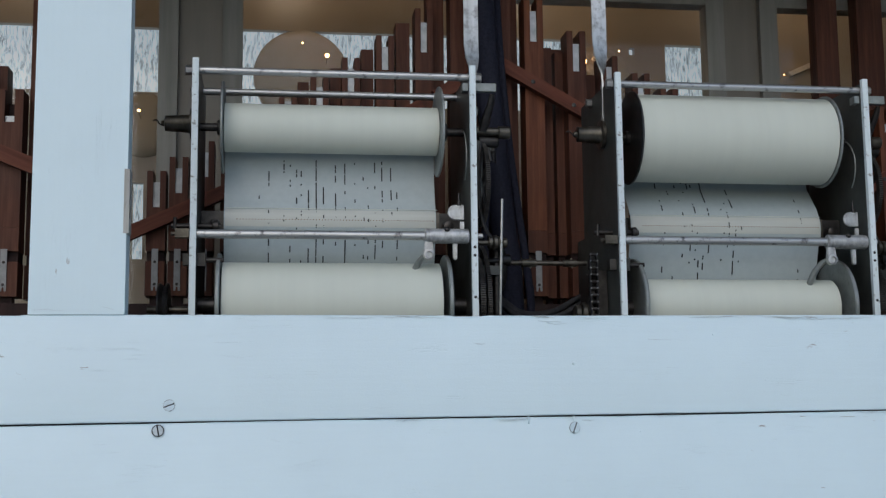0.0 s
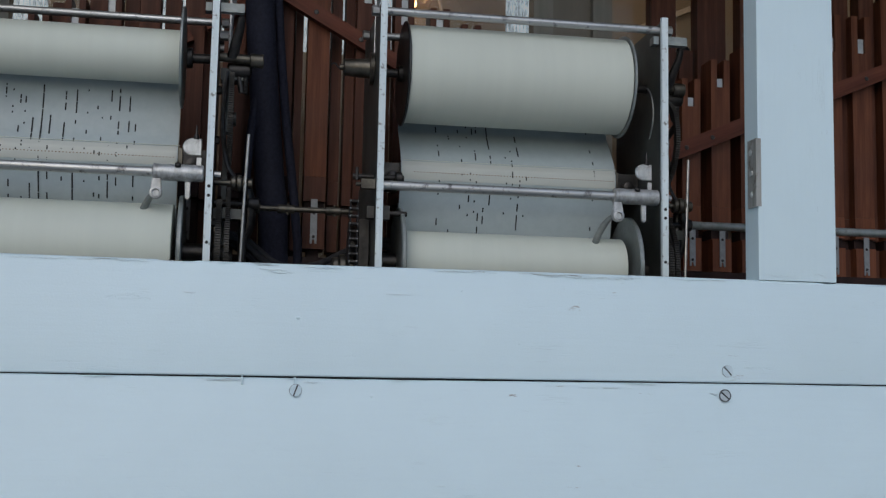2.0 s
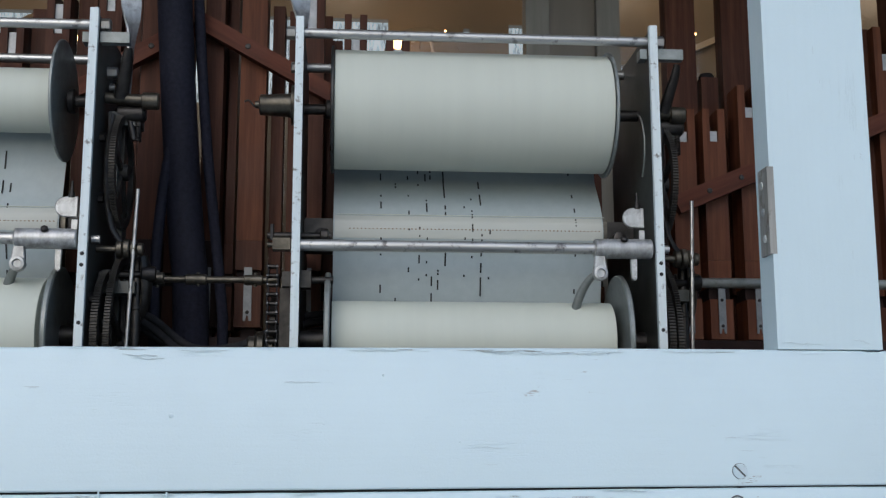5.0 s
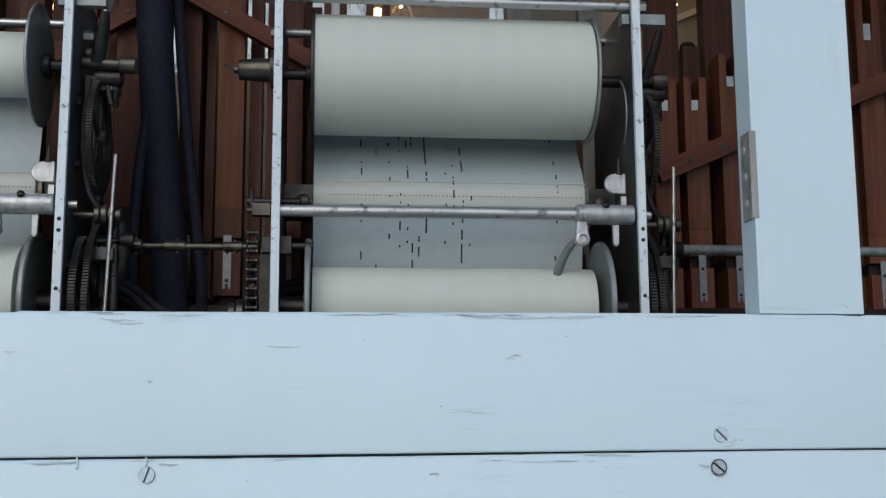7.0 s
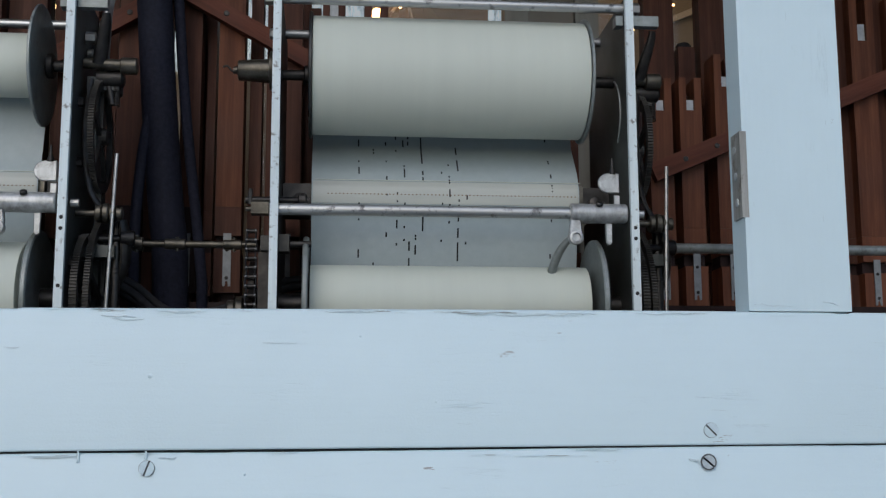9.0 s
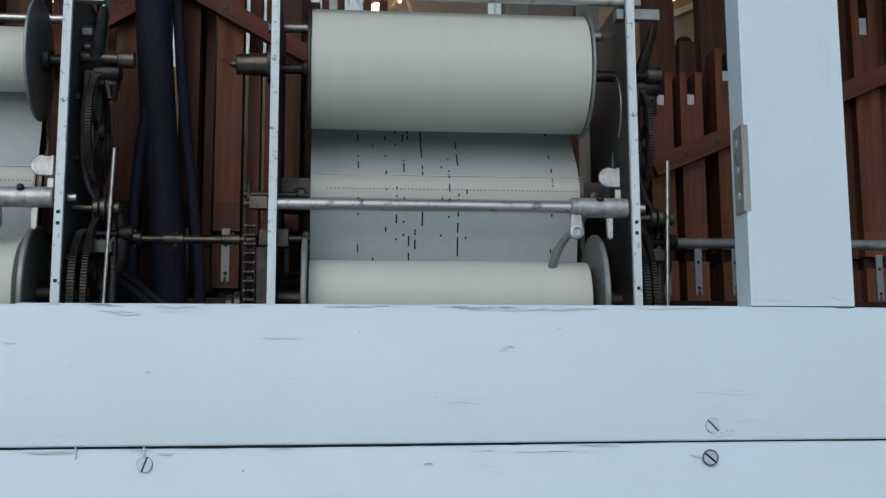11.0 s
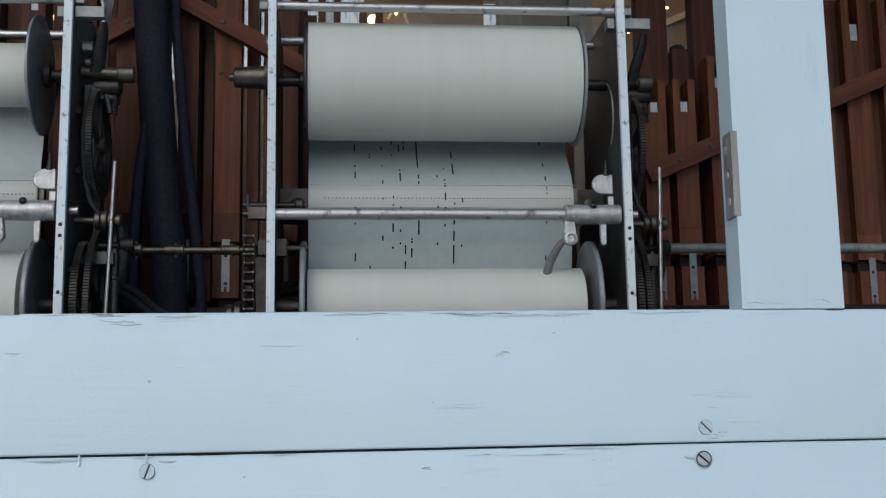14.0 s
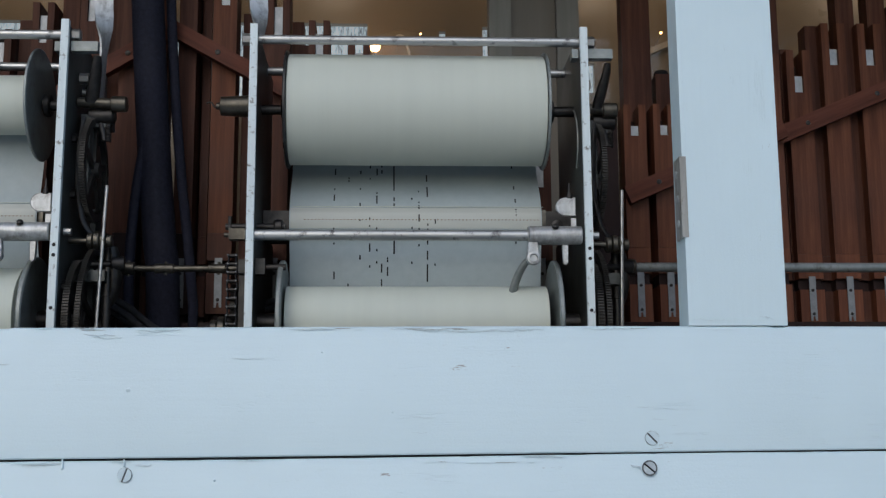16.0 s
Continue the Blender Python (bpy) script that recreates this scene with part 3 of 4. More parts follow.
tagged(chest, "dark red wooden wind chest that carries the pipes", "wind chest")


def organ_pipe(x, y, top, w, d=0.034, slot=0.042, clip=True, fill=0.7, material=MAHOGANY, foot=1.494, low=None):
    """Square wooden pipe: forked top with a tuning slot and zinc slide, a lighter block at the mouth, a zinc clip."""
    ob = holder("organ_pipe", (x, y, foot))
    h, k = top - foot, w / 2
    bm = bmesh.new()
    s = w * 0.185
    z1 = h - slot
    if slot:
        box(bm, -k, k, 0, d, 0.0945, z1)
        box(bm, -k, -s, 0, d, z1, h)
        box(bm, s, k, 0, d, z1, h)
    else:
        box(bm, -k, k, 0, d, 0.0945, h)
    bmesh.ops.remove_doubles(bm, verts=bm.verts, dist=1e-5)
    part("body", bm, material, ob)
    # the slot back is coloured dark for the shade inside the slot
    if slot:
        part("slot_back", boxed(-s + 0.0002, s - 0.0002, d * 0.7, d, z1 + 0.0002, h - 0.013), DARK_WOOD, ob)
    if slot:
        part("tuning_slide", boxed(-s * 0.96, s * 0.96, 0.004, 0.006, z1 + 0.0005, z1 + slot * fill), ZINC, ob, "grey zinc tuning slide")
    lighter = low or (ORANGE_WOOD if material is PIPE_LIGHT else material)
    part("lip", boxed(-k, k, -0.0004, d, 0.0660, 0.0942, bevel=0.0008), lighter, ob)
    # dark colour in the mouth takes the place of its shade
    part("mouth", boxed(-k + 0.001, k - 0.001, 0.006, d, 0.0530, 0.0660), DARK_WOOD, ob, "recess of the pipe mouth, coloured dark for its shade")
    part("block", boxed(-k, k, -0.0015, d, 0.011, 0.0530, bevel=0.001), lighter, ob)
    part("foot", boxed(-k * 0.55, k * 0.55, 0.008, d - 0.008, -0.002, 0.0108), DARK_WOOD, ob)
    if clip:
        bm = bmesh.new()
        outline(bm, [(-0.0038, 0.017), (-0.0016, 0.017), (-0.0010, 0.022), (0.0010, 0.022), (0.0016, 0.017), (0.0038, 0.017), (0.0038, 0.068), (-0.0038, 0.068)], 0.0012, pose(0, -0.0032, 0))
        c2 = part("clip", bm, CLIP_GREY, ob, "grey zinc clip strip")
        for dz in (0.0250, 0.052):
            bm = bmesh.new()
            lathe(bm, (0, -0.0032, dz), (0, -1, 0), [(0, 0.0019), (0.0008, 0.0015), (0.0011, 0.0006)], 10)
            part("pin", bm, IRON, c2)
    tagged(ob, ("reddish mahogany square organ pipe with forked top" if slot else "plain square organ pipe with closed top"), "organ pipe", "organ pipes")
    return ob


# staircase of pipes from behind the first player up to the middle, and down behind the second
FRONT = [(-0.2124, 1.6585), (-0.1859, 1.6763), (-0.1547, 1.6969), (-0.1239, 1.7181), (-0.0902, 1.7421), (-0.0537, 1.7643), (-0.0143, 1.7835), (0.0252, 1.8085), (0.0685, 1.8388), (0.1185, 1.8763)]
# low parts by the hose are coloured dark for the deep shade there
for px, top in FRONT:
    organ_pipe(px, 1.386, top, 0.0228, slot=0.045 if top < 1.85 else 0.058, low=DARK_WOOD if px > 0.1 else None)
for px, top, w, sl in ((0.1640, 1.99, 0.0250, 0.10), (0.2605, 1.895, 0.0250, 0.060), (0.3165, 1.851, 0.0250, 0.054), (0.3600, 1.819, 0.0225, 0.045), (0.402, 1.797, 0.0235, 0.042), (0.440, 1.780, 0.0235, 0.042), (0.478, 1.764, 0.0235, 0.042), (0.516, 1.750, 0.0235, 0.042), (0.554, 1.712, 0.0235, 0.042), (0.592, 1.680, 0.0235, 0.042)):
    organ_pipe(px, 1.379, top, w, slot=sl, clip=px > 0.17, material=PIPE_LIGHT if px == 0.2605 else MAHOGANY, low=DARK_WOOD if px < 0.17 else MAHOGANY)
organ_pipe(0.2215, 1.382, 1.99, 0.0190, slot=0.0, low=DARK_WOOD)
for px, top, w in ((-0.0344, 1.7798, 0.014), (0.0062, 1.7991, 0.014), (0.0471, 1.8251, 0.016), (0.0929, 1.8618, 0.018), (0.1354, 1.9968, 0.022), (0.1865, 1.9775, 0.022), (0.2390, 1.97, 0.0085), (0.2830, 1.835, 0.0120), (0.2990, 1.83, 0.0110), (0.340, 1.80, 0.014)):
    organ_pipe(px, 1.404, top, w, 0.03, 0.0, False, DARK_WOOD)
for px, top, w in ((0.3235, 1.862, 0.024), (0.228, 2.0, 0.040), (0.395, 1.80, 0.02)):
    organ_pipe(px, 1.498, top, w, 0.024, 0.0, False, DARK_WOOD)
# right-hand rank
# this pipe is coloured dark to give the shade beside the plate
organ_pipe(0.6800, 1.462, 1.75, 0.0240, slot=0.0, clip=False, material=DARK_WOOD)
for px, top, w in ((0.7120, 1.7535, 0.0255), (0.7455, 1.7545, 0.0245), (0.7856, 1.782, 0.0255), (0.826, 1.80, 0.0265), (0.868, 1.815, 0.027)):
    organ_pipe(px, 1.460, top, w, slot=0.0365, fill=0.34, material=PIPE_LIGHT)
for px, top, w in ((0.9180, 1.834, 0.0285), (0.9620, 1.868, 0.0285), (1.0060, 1.868, 0.0285), (1.0500, 1.895, 0.0285), (1.0940, 1.91, 0.0285), (1.138, 1.93, 0.0285)):
    organ_pipe(px, 1.499, top, w, slot=0.052, fill=0.40, material=PIPE_LIGHT)
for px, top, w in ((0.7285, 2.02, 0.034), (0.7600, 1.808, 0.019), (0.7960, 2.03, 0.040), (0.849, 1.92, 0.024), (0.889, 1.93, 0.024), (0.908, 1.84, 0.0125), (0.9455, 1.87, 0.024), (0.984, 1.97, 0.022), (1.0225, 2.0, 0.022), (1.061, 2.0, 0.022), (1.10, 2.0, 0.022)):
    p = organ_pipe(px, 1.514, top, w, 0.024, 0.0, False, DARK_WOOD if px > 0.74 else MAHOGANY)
    if px == 0.7600:
        bm = bmesh.new()
        lathe(bm, (0, 0.012, top - 1.494), (0, 0, 1), [(0, 0.0085), (0.004, 0.009), (0.007, 0.007), (0.008, 0.003)], 20)
        part("cap", bm, CABLE, p, "small black cap")
# beyond the first post
for px, top, w in ((-0.391, 1.760, 0.032), (-0.435, 1.785, 0.032), (-0.479, 1.81, 0.032)):
    organ_pipe(px, 1.400, top, w, slot=0.041, fill=0.2)
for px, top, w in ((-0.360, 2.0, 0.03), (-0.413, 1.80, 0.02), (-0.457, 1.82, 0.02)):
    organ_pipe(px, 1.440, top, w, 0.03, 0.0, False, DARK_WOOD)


def brace(x0, z0, x1, z1, y, h=0.0165, pins=()):
    """A sloping mahogany strip nailed across the pipes."""
    L = math.hypot(x1 - x0, z1 - z0)
    a = math.degrees(math.atan2(z1 - z0, x1 - x0))
    ob = holder("pipe_brace", (x0, y, z0))
    ob.rotation_euler = (0, radians(-a), 0)
    bm = bmesh.new()
    box(bm, -0.008, L, -0.012, 0, -h / 2, h / 2)
    soften(bm, 0.0014, 2)
    part("strip", bm, MAHOGANY_X, ob)
    for p in pins:
        bm = bmesh.new()
        lathe(bm, (p * L, -0.012, 0), (0, -1, 0), [(0, 0.003), (0.0008, 0.0026), (0.0012, 0.001)], 12)
        part("nail", bm, IRON, ob)
    tagged(ob, "red-brown wooden strip nailed slantwise across the pipes", "brace")


brace(0.2130, 1.8015, 0.54, 1.6190, 1.3770, 0.0165, pins=(0.13, 0.29, 0.6))
brace(0.1960, 1.7960, 0.130, 1.7560, 1.3770, 0.0165, pins=(0.5,))
brace(0.108, 1.742, -0.27, 1.567, 1.3840, 0.0165, pins=(0.1, 0.4, 0.7))
brace(0.7060, 1.6485, 0.880, 1.7235, 1.4580, 0.020, pins=(0.16, 0.36, 0.7))
brace(0.884, 1.7250, 1.25, 1.8830, 1.4970, 0.020, pins=(0.1, 0.33, 0.6))
brace(-0.355, 1.661, -0.54, 1.735, 1.398, 0.019, pins=(0.3,))


# ---- the roll players ----
YC, ZU, ZL = 1.236, 1.6765, 1.478
PX = -0.0022
HALF, PW = 0.1475, 0.1165


def toothed_wheel(bm, x, y, z, r, thick, teeth, hub):
    """Spoked gear seen edge-on."""
    prof = []
    for k in range(teeth * 4):
        a = 2 * math.pi * k / (teeth * 4)
        rr = r if k % 4 in (0, 1) else r - 0.0014
        prof.append((rr * math.cos(a), rr * math.sin(a)))
    inner = [((r - 0.008) * math.cos(2 * math.pi * k / (teeth * 4)), (r - 0.008) * math.sin(2 * math.pi * k / (teeth * 4))) for k in range(teeth * 4)]
    n = len(prof)
    V = [[bm.verts.new((x + dx, y + p, z + q)) for p, q in ring] for dx, ring in ((0, prof), (thick, prof), (thick, inner), (0, inner))]
    for a, b in ((0, 1), (1, 2), (2, 3), (3, 0)):
        for k in range(n):
            bm.faces.new((V[a][k], V[a][(k + 1) % n], V[b][(k + 1) % n], V[b][k]))
    for k in range(5):
        ang = 2 * math.pi * k / 5 + 0.3
        box(bm, 0, thick * 0.7, hub, r - 0.007, -0.003, 0.003, pose(x + thick * 0.15, y, z, math.degrees(ang)))
    lathe(bm, (x - 0.003, y, z), (1, 0, 0), [(0, hub), (thick + 0.006, hub)], 20)


def sheet_profile(ru, rl):
    return [(YC + ru * 0.985, ZU), (YC + ru * 0.80 + 0.004, 1.628), (1.2555, 1.598), (1.2500, 1.587), (1.2475, 1.582), (1.2470, 1.574), (1.2480, 1.565), (1.2545, 1.556), (1.262, 1.535), (YC + max(rl, 0.036) * 0.90, 1.505), (YC + rl * 0.985, ZL + 0.004)]


def sheet_at(prof, z):
    for (ya, za), (yb, zb) in zip(prof, prof[1:]):
        if zb <= z <= za:
            return ya + (yb - ya) * (za - z) / (za - zb)
    return prof[-1][0]


def perforations(prof, seed, tracks, dense, sheet):
    """Punched slots of the music, each by itself, in the tracks of the tracker bar."""
    rnd = random.Random(seed)
    for tx, busy, long_note in tracks:
        z = 1.648
        while z > 1.505:
            z -= rnd.expovariate(busy * (1.0 if dense else 1.7))
            ln = rnd.choice((0.0016, 0.002, 0.004, 0.007)) if not long_note else rnd.choice((0.008, 0.012, 0.016, 0.004))
            if z - ln < 1.503 or z > 1.647:
                continue
            ya, yb = sheet_at(prof, z), sheet_at(prof, z - ln)
            bm = bmesh.new()
            vs = [bm.verts.new((tx + dx, yy - 0.0009 + dy, zz)) for dy in (0, 0.0006) for dx, yy, zz in ((-0.00062, ya, z), (0.00062, ya, z), (0.00062, yb, z - ln), (-0.00062, yb, z - ln))]
            for f in ((0, 1, 2, 3), (7, 6, 5, 4), (0, 4, 5, 1), (1, 5, 6, 2), (2, 6, 7, 3), (3, 7, 4, 0)):
                bm.faces.new([vs[i] for i in f])
            part("note_slot", bm, HOLE, sheet)
            z -= ln


def roll_player(x0, y0, z0, wide, ru, rl, seed, tracks, tone, left_dark, label):
    P = holder("roll_player", (x0, y0, z0))
    P.scale = (wide, 1, 1)
    # side plates with a bright front edge
    for sgn in (-1, 1):
        xa = sgn * HALF
        bm = bmesh.new()
        box(bm, xa - 0.003, xa + 0.003, 1.1905, 1.338, 1.30, 1.737)
        soften(bm, 0.001)
        plate = part("side_plate", bm, PLATE, P, "dark green iron side plate")
        bm = bmesh.new()
        box(bm, xa - 0.0033, xa + 0.0033, 1.1845, 1.190, 1.30, 1.741)
        soften(bm, 0.0008)
        part("front_edge", bm, BAR, plate, "white painted worn front edge")
        if sgn > 0:
            for hz in (1.5375, 1.5285, 1.483):
                bm = bmesh.new()
                lathe(bm, (xa, 1.18455, hz), (0, -1, 0), [(0, 0.0016), (0.0003, 0.0016)], 14)
                part("hole", bm, HOLE, plate)
        for ny, nz, nr in ((1.196, 1.730, 0.0055), (1.285, 1.730, 0.005)):
            bm = bmesh.new()
            lathe(bm, (xa + sgn * 0.0042, ny, nz), (sgn, 0, 0), [(0, nr), (0.0065, nr), (0.0072, nr - 0.001)], 6)
            part("nut", bm, ROD, plate)
        bm = bmesh.new()
        box(bm, xa - 0.0028, xa + 0.0028, 1.3385, 1.3720, 1.30, 1.572)
        soften(bm, 0.002)
        part("rear_bracket", bm, PLATE, plate)
    # cross rods
    for y, z, r in ((1.1955, 1.7300, 0.0041), (1.285, 1.7300, 0.0041)):
        bm = bmesh.new()
        rod(bm, (-HALF + 0.003, y, z), (HALF - 0.003, y, z), r, 24)
        part("tie_rod", bm, ROD, P, "worn nickel cross rod")
    bm = bmesh.new()
    rod(bm, (-HALF + 0.003, 1.193, 1.5505), (0.096, 1.193, 1.5505), 0.0048, 24)
    lower = part("tie_rod", bm, ROD, P, "worn nickel cross rod")
    bm = bmesh.new()
    rod(bm, (0.0945, 1.193, 1.5505), (HALF - 0.0055, 1.193, 1.5505), 0.0082, 28, 0.001)
    sleeve = part("sleeve", bm, SILVER, P, "cast silver painted sleeve")
    bm = bmesh.new()
    lathe(bm, (0.118, 1.1865, 1.5565), (0, -0.7, 0.7), [(0, 0.003), (0.0022, 0.0028), (0.003, 0.0018)], 14)
    part("set_screw", bm, IRON, sleeve)
    bm = bmesh.new()
    outline(bm, [(-0.004, 0.0), (0.004, 0.0), (0.0052, -0.009), (0.0048, -0.0165), (0.0015, -0.020), (-0.003, -0.0195), (-0.006, -0.015), (-0.005, -0.008)], 0.006, pose(0.0985, 1.1885, 1.5445))
    soften(bm, 0.0008)
    lathe(bm, (0.0985, 1.1885, 1.5295), (0, -1, 0), [(-0.005, 0.0058), (0, 0.0062), (0.0022, 0.0056), (0.0026, 0.0036), (0.0004, 0.0030), (0.0002, 0.001)], 22)
    part("hook", bm, SILVER, sleeve)
    bm = bmesh.new()
    sweep(bm, [(0.0985, 1.196, 1.531), (0.0930, 1.203, 1.5275), (0.0870, 1.211, 1.5175), (0.0830, 1.219, 1.503), (0.0815, 1.227, 1.484)], [0.0030, 0.0040, 0.0048, 0.0050, 0.0046], 14, 0.75)
    part("finger", bm, FLANGE, sleeve)
    bm = bmesh.new()
    outline(bm, [(-0.0028, 0), (0.0028, 0), (0.0024, -0.017), (0, -0.019), (-0.0024, -0.017)], 0.004, pose(0.1275, 1.1935, 1.5430))
    soften(bm, 0.0006)
    part("tail", bm, SILVER, sleeve)
    # thumb plate
    bm = bmesh.new()
    pts = [(0.0085, -0.0085)] + [(0.0085, 0.0085)] + [(-0.001 - 0.0085 * math.sin(a), 0.0085 * math.cos(a)) for a in (math.pi * k / 12 for k in range(0, 13))]
    outline(bm, pts, 0.003, pose(0.1305, 1.2015, 1.5785))
    soften(bm, 0.0007)
    box(bm, 0.1345, 0.1390, 1.2020, 1.2045, 1.556, 1.568)
    thumb = part("thumb_plate", bm, SILVER, P, "pale silver painted thumb plate")
    bm = bmesh.new()
    lathe(bm, (0.1335, 1.203, 1.586), (0, 0, 1), [(0, 0.0028), (0.003, 0.0026), (0.006, 0.0012), (0.014, 0.0007)], 12)
    part("pin", bm, IRON, thumb)
    # left end block and clamp
    bm = bmesh.new()
    box(bm, -0.1660, -HALF - 0.0045, 1.189, 1.200, 1.5460, 1.5555)
    soften(bm, 0.0012)
    rod(bm, (-0.1705, 1.194, 1.5505), (-0.1660, 1.194, 1.5505), 0.0022, 10)
    part("end_block", bm, BRONZE, P)
    bm = bmesh.new()
    rod(bm, (-0.172, 1.215, 1.562), (-0.120, 1.215, 1.562), 0.0030, 16)
    rod(bm, (-0.129, 1.215, 1.562), (-0.122, 1.215, 1.562), 0.0065, 20, 0.001)
    rod(bm, (-0.168, 1.213, 1.558), (-0.168, 1.213, 1.571), 0.0018, 10)
    part("adjuster", bm, IRON, P)
    bm = bmesh.new()
    box(bm, -HALF - 0.0110, -HALF - 0.0036, 1.20, 1.213, 1.518, 1.530)
    box(bm, -HALF + 0.0036, -HALF + 0.0120, 1.20, 1.213, 1.517, 1.531)
    soften(bm, 0.0012)
    part("clamp", bm, GEAR, P)
    bm = bmesh.new()
    rod(bm, (-HALF + 0.0125, 1.206, 1.524), (-HALF + 0.030, 1.206, 1.524), 0.0028, 12)
    part("stub", bm, IRON, P)
    # upper right bracket, crank and shaft
    bm = bmesh.new()
    box(bm, HALF - 0.0100, HALF - 0.0040, 1.192, 1.204, 1.7140, 1.7225)
    box(bm, HALF + 0.0040, HALF + 0.0270, 1.192, 1.2005, 1.7140, 1.7230)
    soften(bm, 0.0012)
    part("bracket", bm, FLANGE, P, "dull grey square bracket")
    bm = bmesh.new()
    sweep(bm, [(HALF + 0.0245, 1.203, 1.7135), (HALF + 0.0235, 1.207, 1.704), (HALF + 0.020, 1.215, 1.690), (HALF + 0.017, 1.222, 1.676)], [0.0035, 0.0050, 0.0062, 0.0066], 12, 0.7)
    part("crank_arm", bm, IRON, P)
    bm = bmesh.new()
    reach = HALF + (0.034 if left_dark else 0.046)
    rod(bm, (HALF + 0.004, YC - 0.012, ZU), (reach, YC - 0.012, ZU - 0.002), 0.0048, 18, 0.0006)
    rod(bm, (reach - 0.012, YC - 0.012, ZU - 0.002), (reach + 0.0015, YC - 0.012, ZU - 0.002), 0.0072, 18, 0.0008)
    part("spindle", bm, BRONZE, P)
    bm = bmesh.new()
    rod(bm, (HALF + 0.012, YC - 0.004, ZU - 0.011), (HALF + 0.036, YC - 0.004, ZU - 0.011), 0.0075, 18, 0.002)
    rod(bm, (HALF + 0.022, YC - 0.004, ZU - 0.011), (HALF + 0.027, YC - 0.004, ZU - 0.034), 0.003, 12)
    part("pawl", bm, IRON, P)
    # left hub that takes the roll
    bm = bmesh.new()
    lathe(bm, (-HALF - 0.004, YC + 0.003, ZU + 0.004), (-1, 0, 0), [(0, 0.0170), (0.004, 0.0170), (0.0045, 0.0108), (0.0065, 0.0102), (0.026, 0.0090), (0.0305, 0.0088), (0.0312, 0.0075), (0.0314, 0.0035), (0.035, 0.0030)], 28)
    hub = part("hub", bm, BRONZE, P)
    bm = bmesh.new()
    sweep(bm, [(-HALF - 0.034, YC + 0.003, ZU + 0.006), (-HALF - 0.039, YC + 0.001, ZU + 0.002), (-HALF - 0.044, YC + 0.001, ZU + 0.007), (-HALF - 0.048, YC + 0.001, ZU + 0.006)], 0.0009, 8)
    part("latch", bm, IRON, hub)
    bm = bmesh.new()
    rod(bm, (-HALF + 0.003, YC, ZU), (-PW - 0.003, YC, ZU), 0.0045, 16)
    rod(bm, (-PW - 0.010, YC, ZU), (-PW - 0.003, YC, ZU), 0.0085, 20, 0.001)
    part("axle", bm, IRON, P)
    bm = bmesh.new()
    rod(bm, (PW + 0.003, YC, ZU), (HALF - 0.003, YC, ZU), 0.005, 16)
    rod(bm, (PW + 0.003, YC, ZU), (PW + 0.009, YC, ZU), 0.0105, 20, 0.001)
    part("axle", bm, IRON, P)
    # rolls and flanges
    for name, z, r, fx, fr, dark in (("supply_roll", ZU, ru, PW + 0.0006, 0.0545 if left_dark else 0.0515, left_dark), ("take_up_roll", ZL, rl, PW + 0.0018, 0.0565, False)):
        bm = bmesh.new()
        lathe(bm, (PX - PW, YC, z), (1, 0, 0), [(0, 0.01), (0.0, r - 0.0006), (0.0004, r), (2 * PW - 0.0004, r), (2 * PW, r - 0.0006), (2 * PW, 0.01)], 96)
        roll = part(name, bm, PAPER, P, "wound roll of cream music paper")
        for sgn in (-1, 1):
            bm = bmesh.new()
            lathe(bm, (PX + sgn * fx + (0.0042 if sgn > 0 and name == "take_up_roll" else 0.0), YC, z), (sgn, 0, 0), [(0, 0.008), (0, fr - 0.003), (-0.0004, fr - 0.001), (0.0002, fr), (0.0018, fr), (0.0024, fr - 0.0012), (0.0022, fr - 0.004), (0.0022, 0.008)] if name == "supply_roll" else [(0, 0.008), (0, fr - 0.004), (-0.0008, fr - 0.001), (0.0004, fr), (0.0030, fr), (0.0040, fr - 0.0015), (0.0036, fr - 0.005), (0.0036, 0.008)], 72)
            part("flange", bm, FLANGE_DARK if name == "supply_roll" and sgn < 0 and dark else FLANGE, roll, "thin turned metal spool flange")
    bm = bmesh.new()
    rod(bm, (-HALF + 0.003, YC, ZL), (-PW - 0.006, YC, ZL), 0.009, 18)
    part("axle", bm, IRON, P)
    bm = bmesh.new()
    rod(bm, (PW + 0.006, YC, ZL), (HALF - 0.003, YC, ZL), 0.009, 18)
    part("axle", bm, IRON, P)
    # tracker bar behind the paper and its end brackets
    bm = bmesh.new()
    box(bm, -PW - 0.002, PW + 0.002, 1.2515, 1.275, 1.561, 1.586)
    soften(bm, 0.0025, 2)
    bar = part("tracker_bar", bm, BRONZE, P, "dull brass tracker bar")
    for sgn in (-1, 1):
        bm = bmesh.new()
        a, b = sorted((sgn * (PW + 0.0025), sgn * (HALF - 0.004)))
        box(bm, a, b, 1.258, 1.280, 1.558, 1.586)
        soften(bm, 0.0015)
        lathe(bm, (sgn * (PW + 0.012), 1.2575, 1.570), (0, -1, 0), [(0, 0.006), (0.012, 0.0055), (0.013, 0.003)], 16)
        part("bracket", bm, IRON, bar)
    # the sheet
    prof = sheet_profile(ru, rl)
    fine = []
    for (ya, za), (yb, zb) in zip(prof, prof[1:]):
        for k in range(4):
            fine.append((ya + (yb - ya) * k / 4, za + (zb - za) * k / 4))
    fine.append(prof[-1])

    def strip(z_hi, z_lo, lift, xr):
        bm = bmesh.new()
        pts = [(y - lift, z) for y, z in fine if z_lo - 1e-6 <= z <= z_hi + 1e-6]
        rows = [[bm.verts.new((PX + x, y + d, z)) for x, d in ((-xr, 0), (xr, 0), (xr, 0.0004), (-xr, 0.0004))] for y, z in pts]
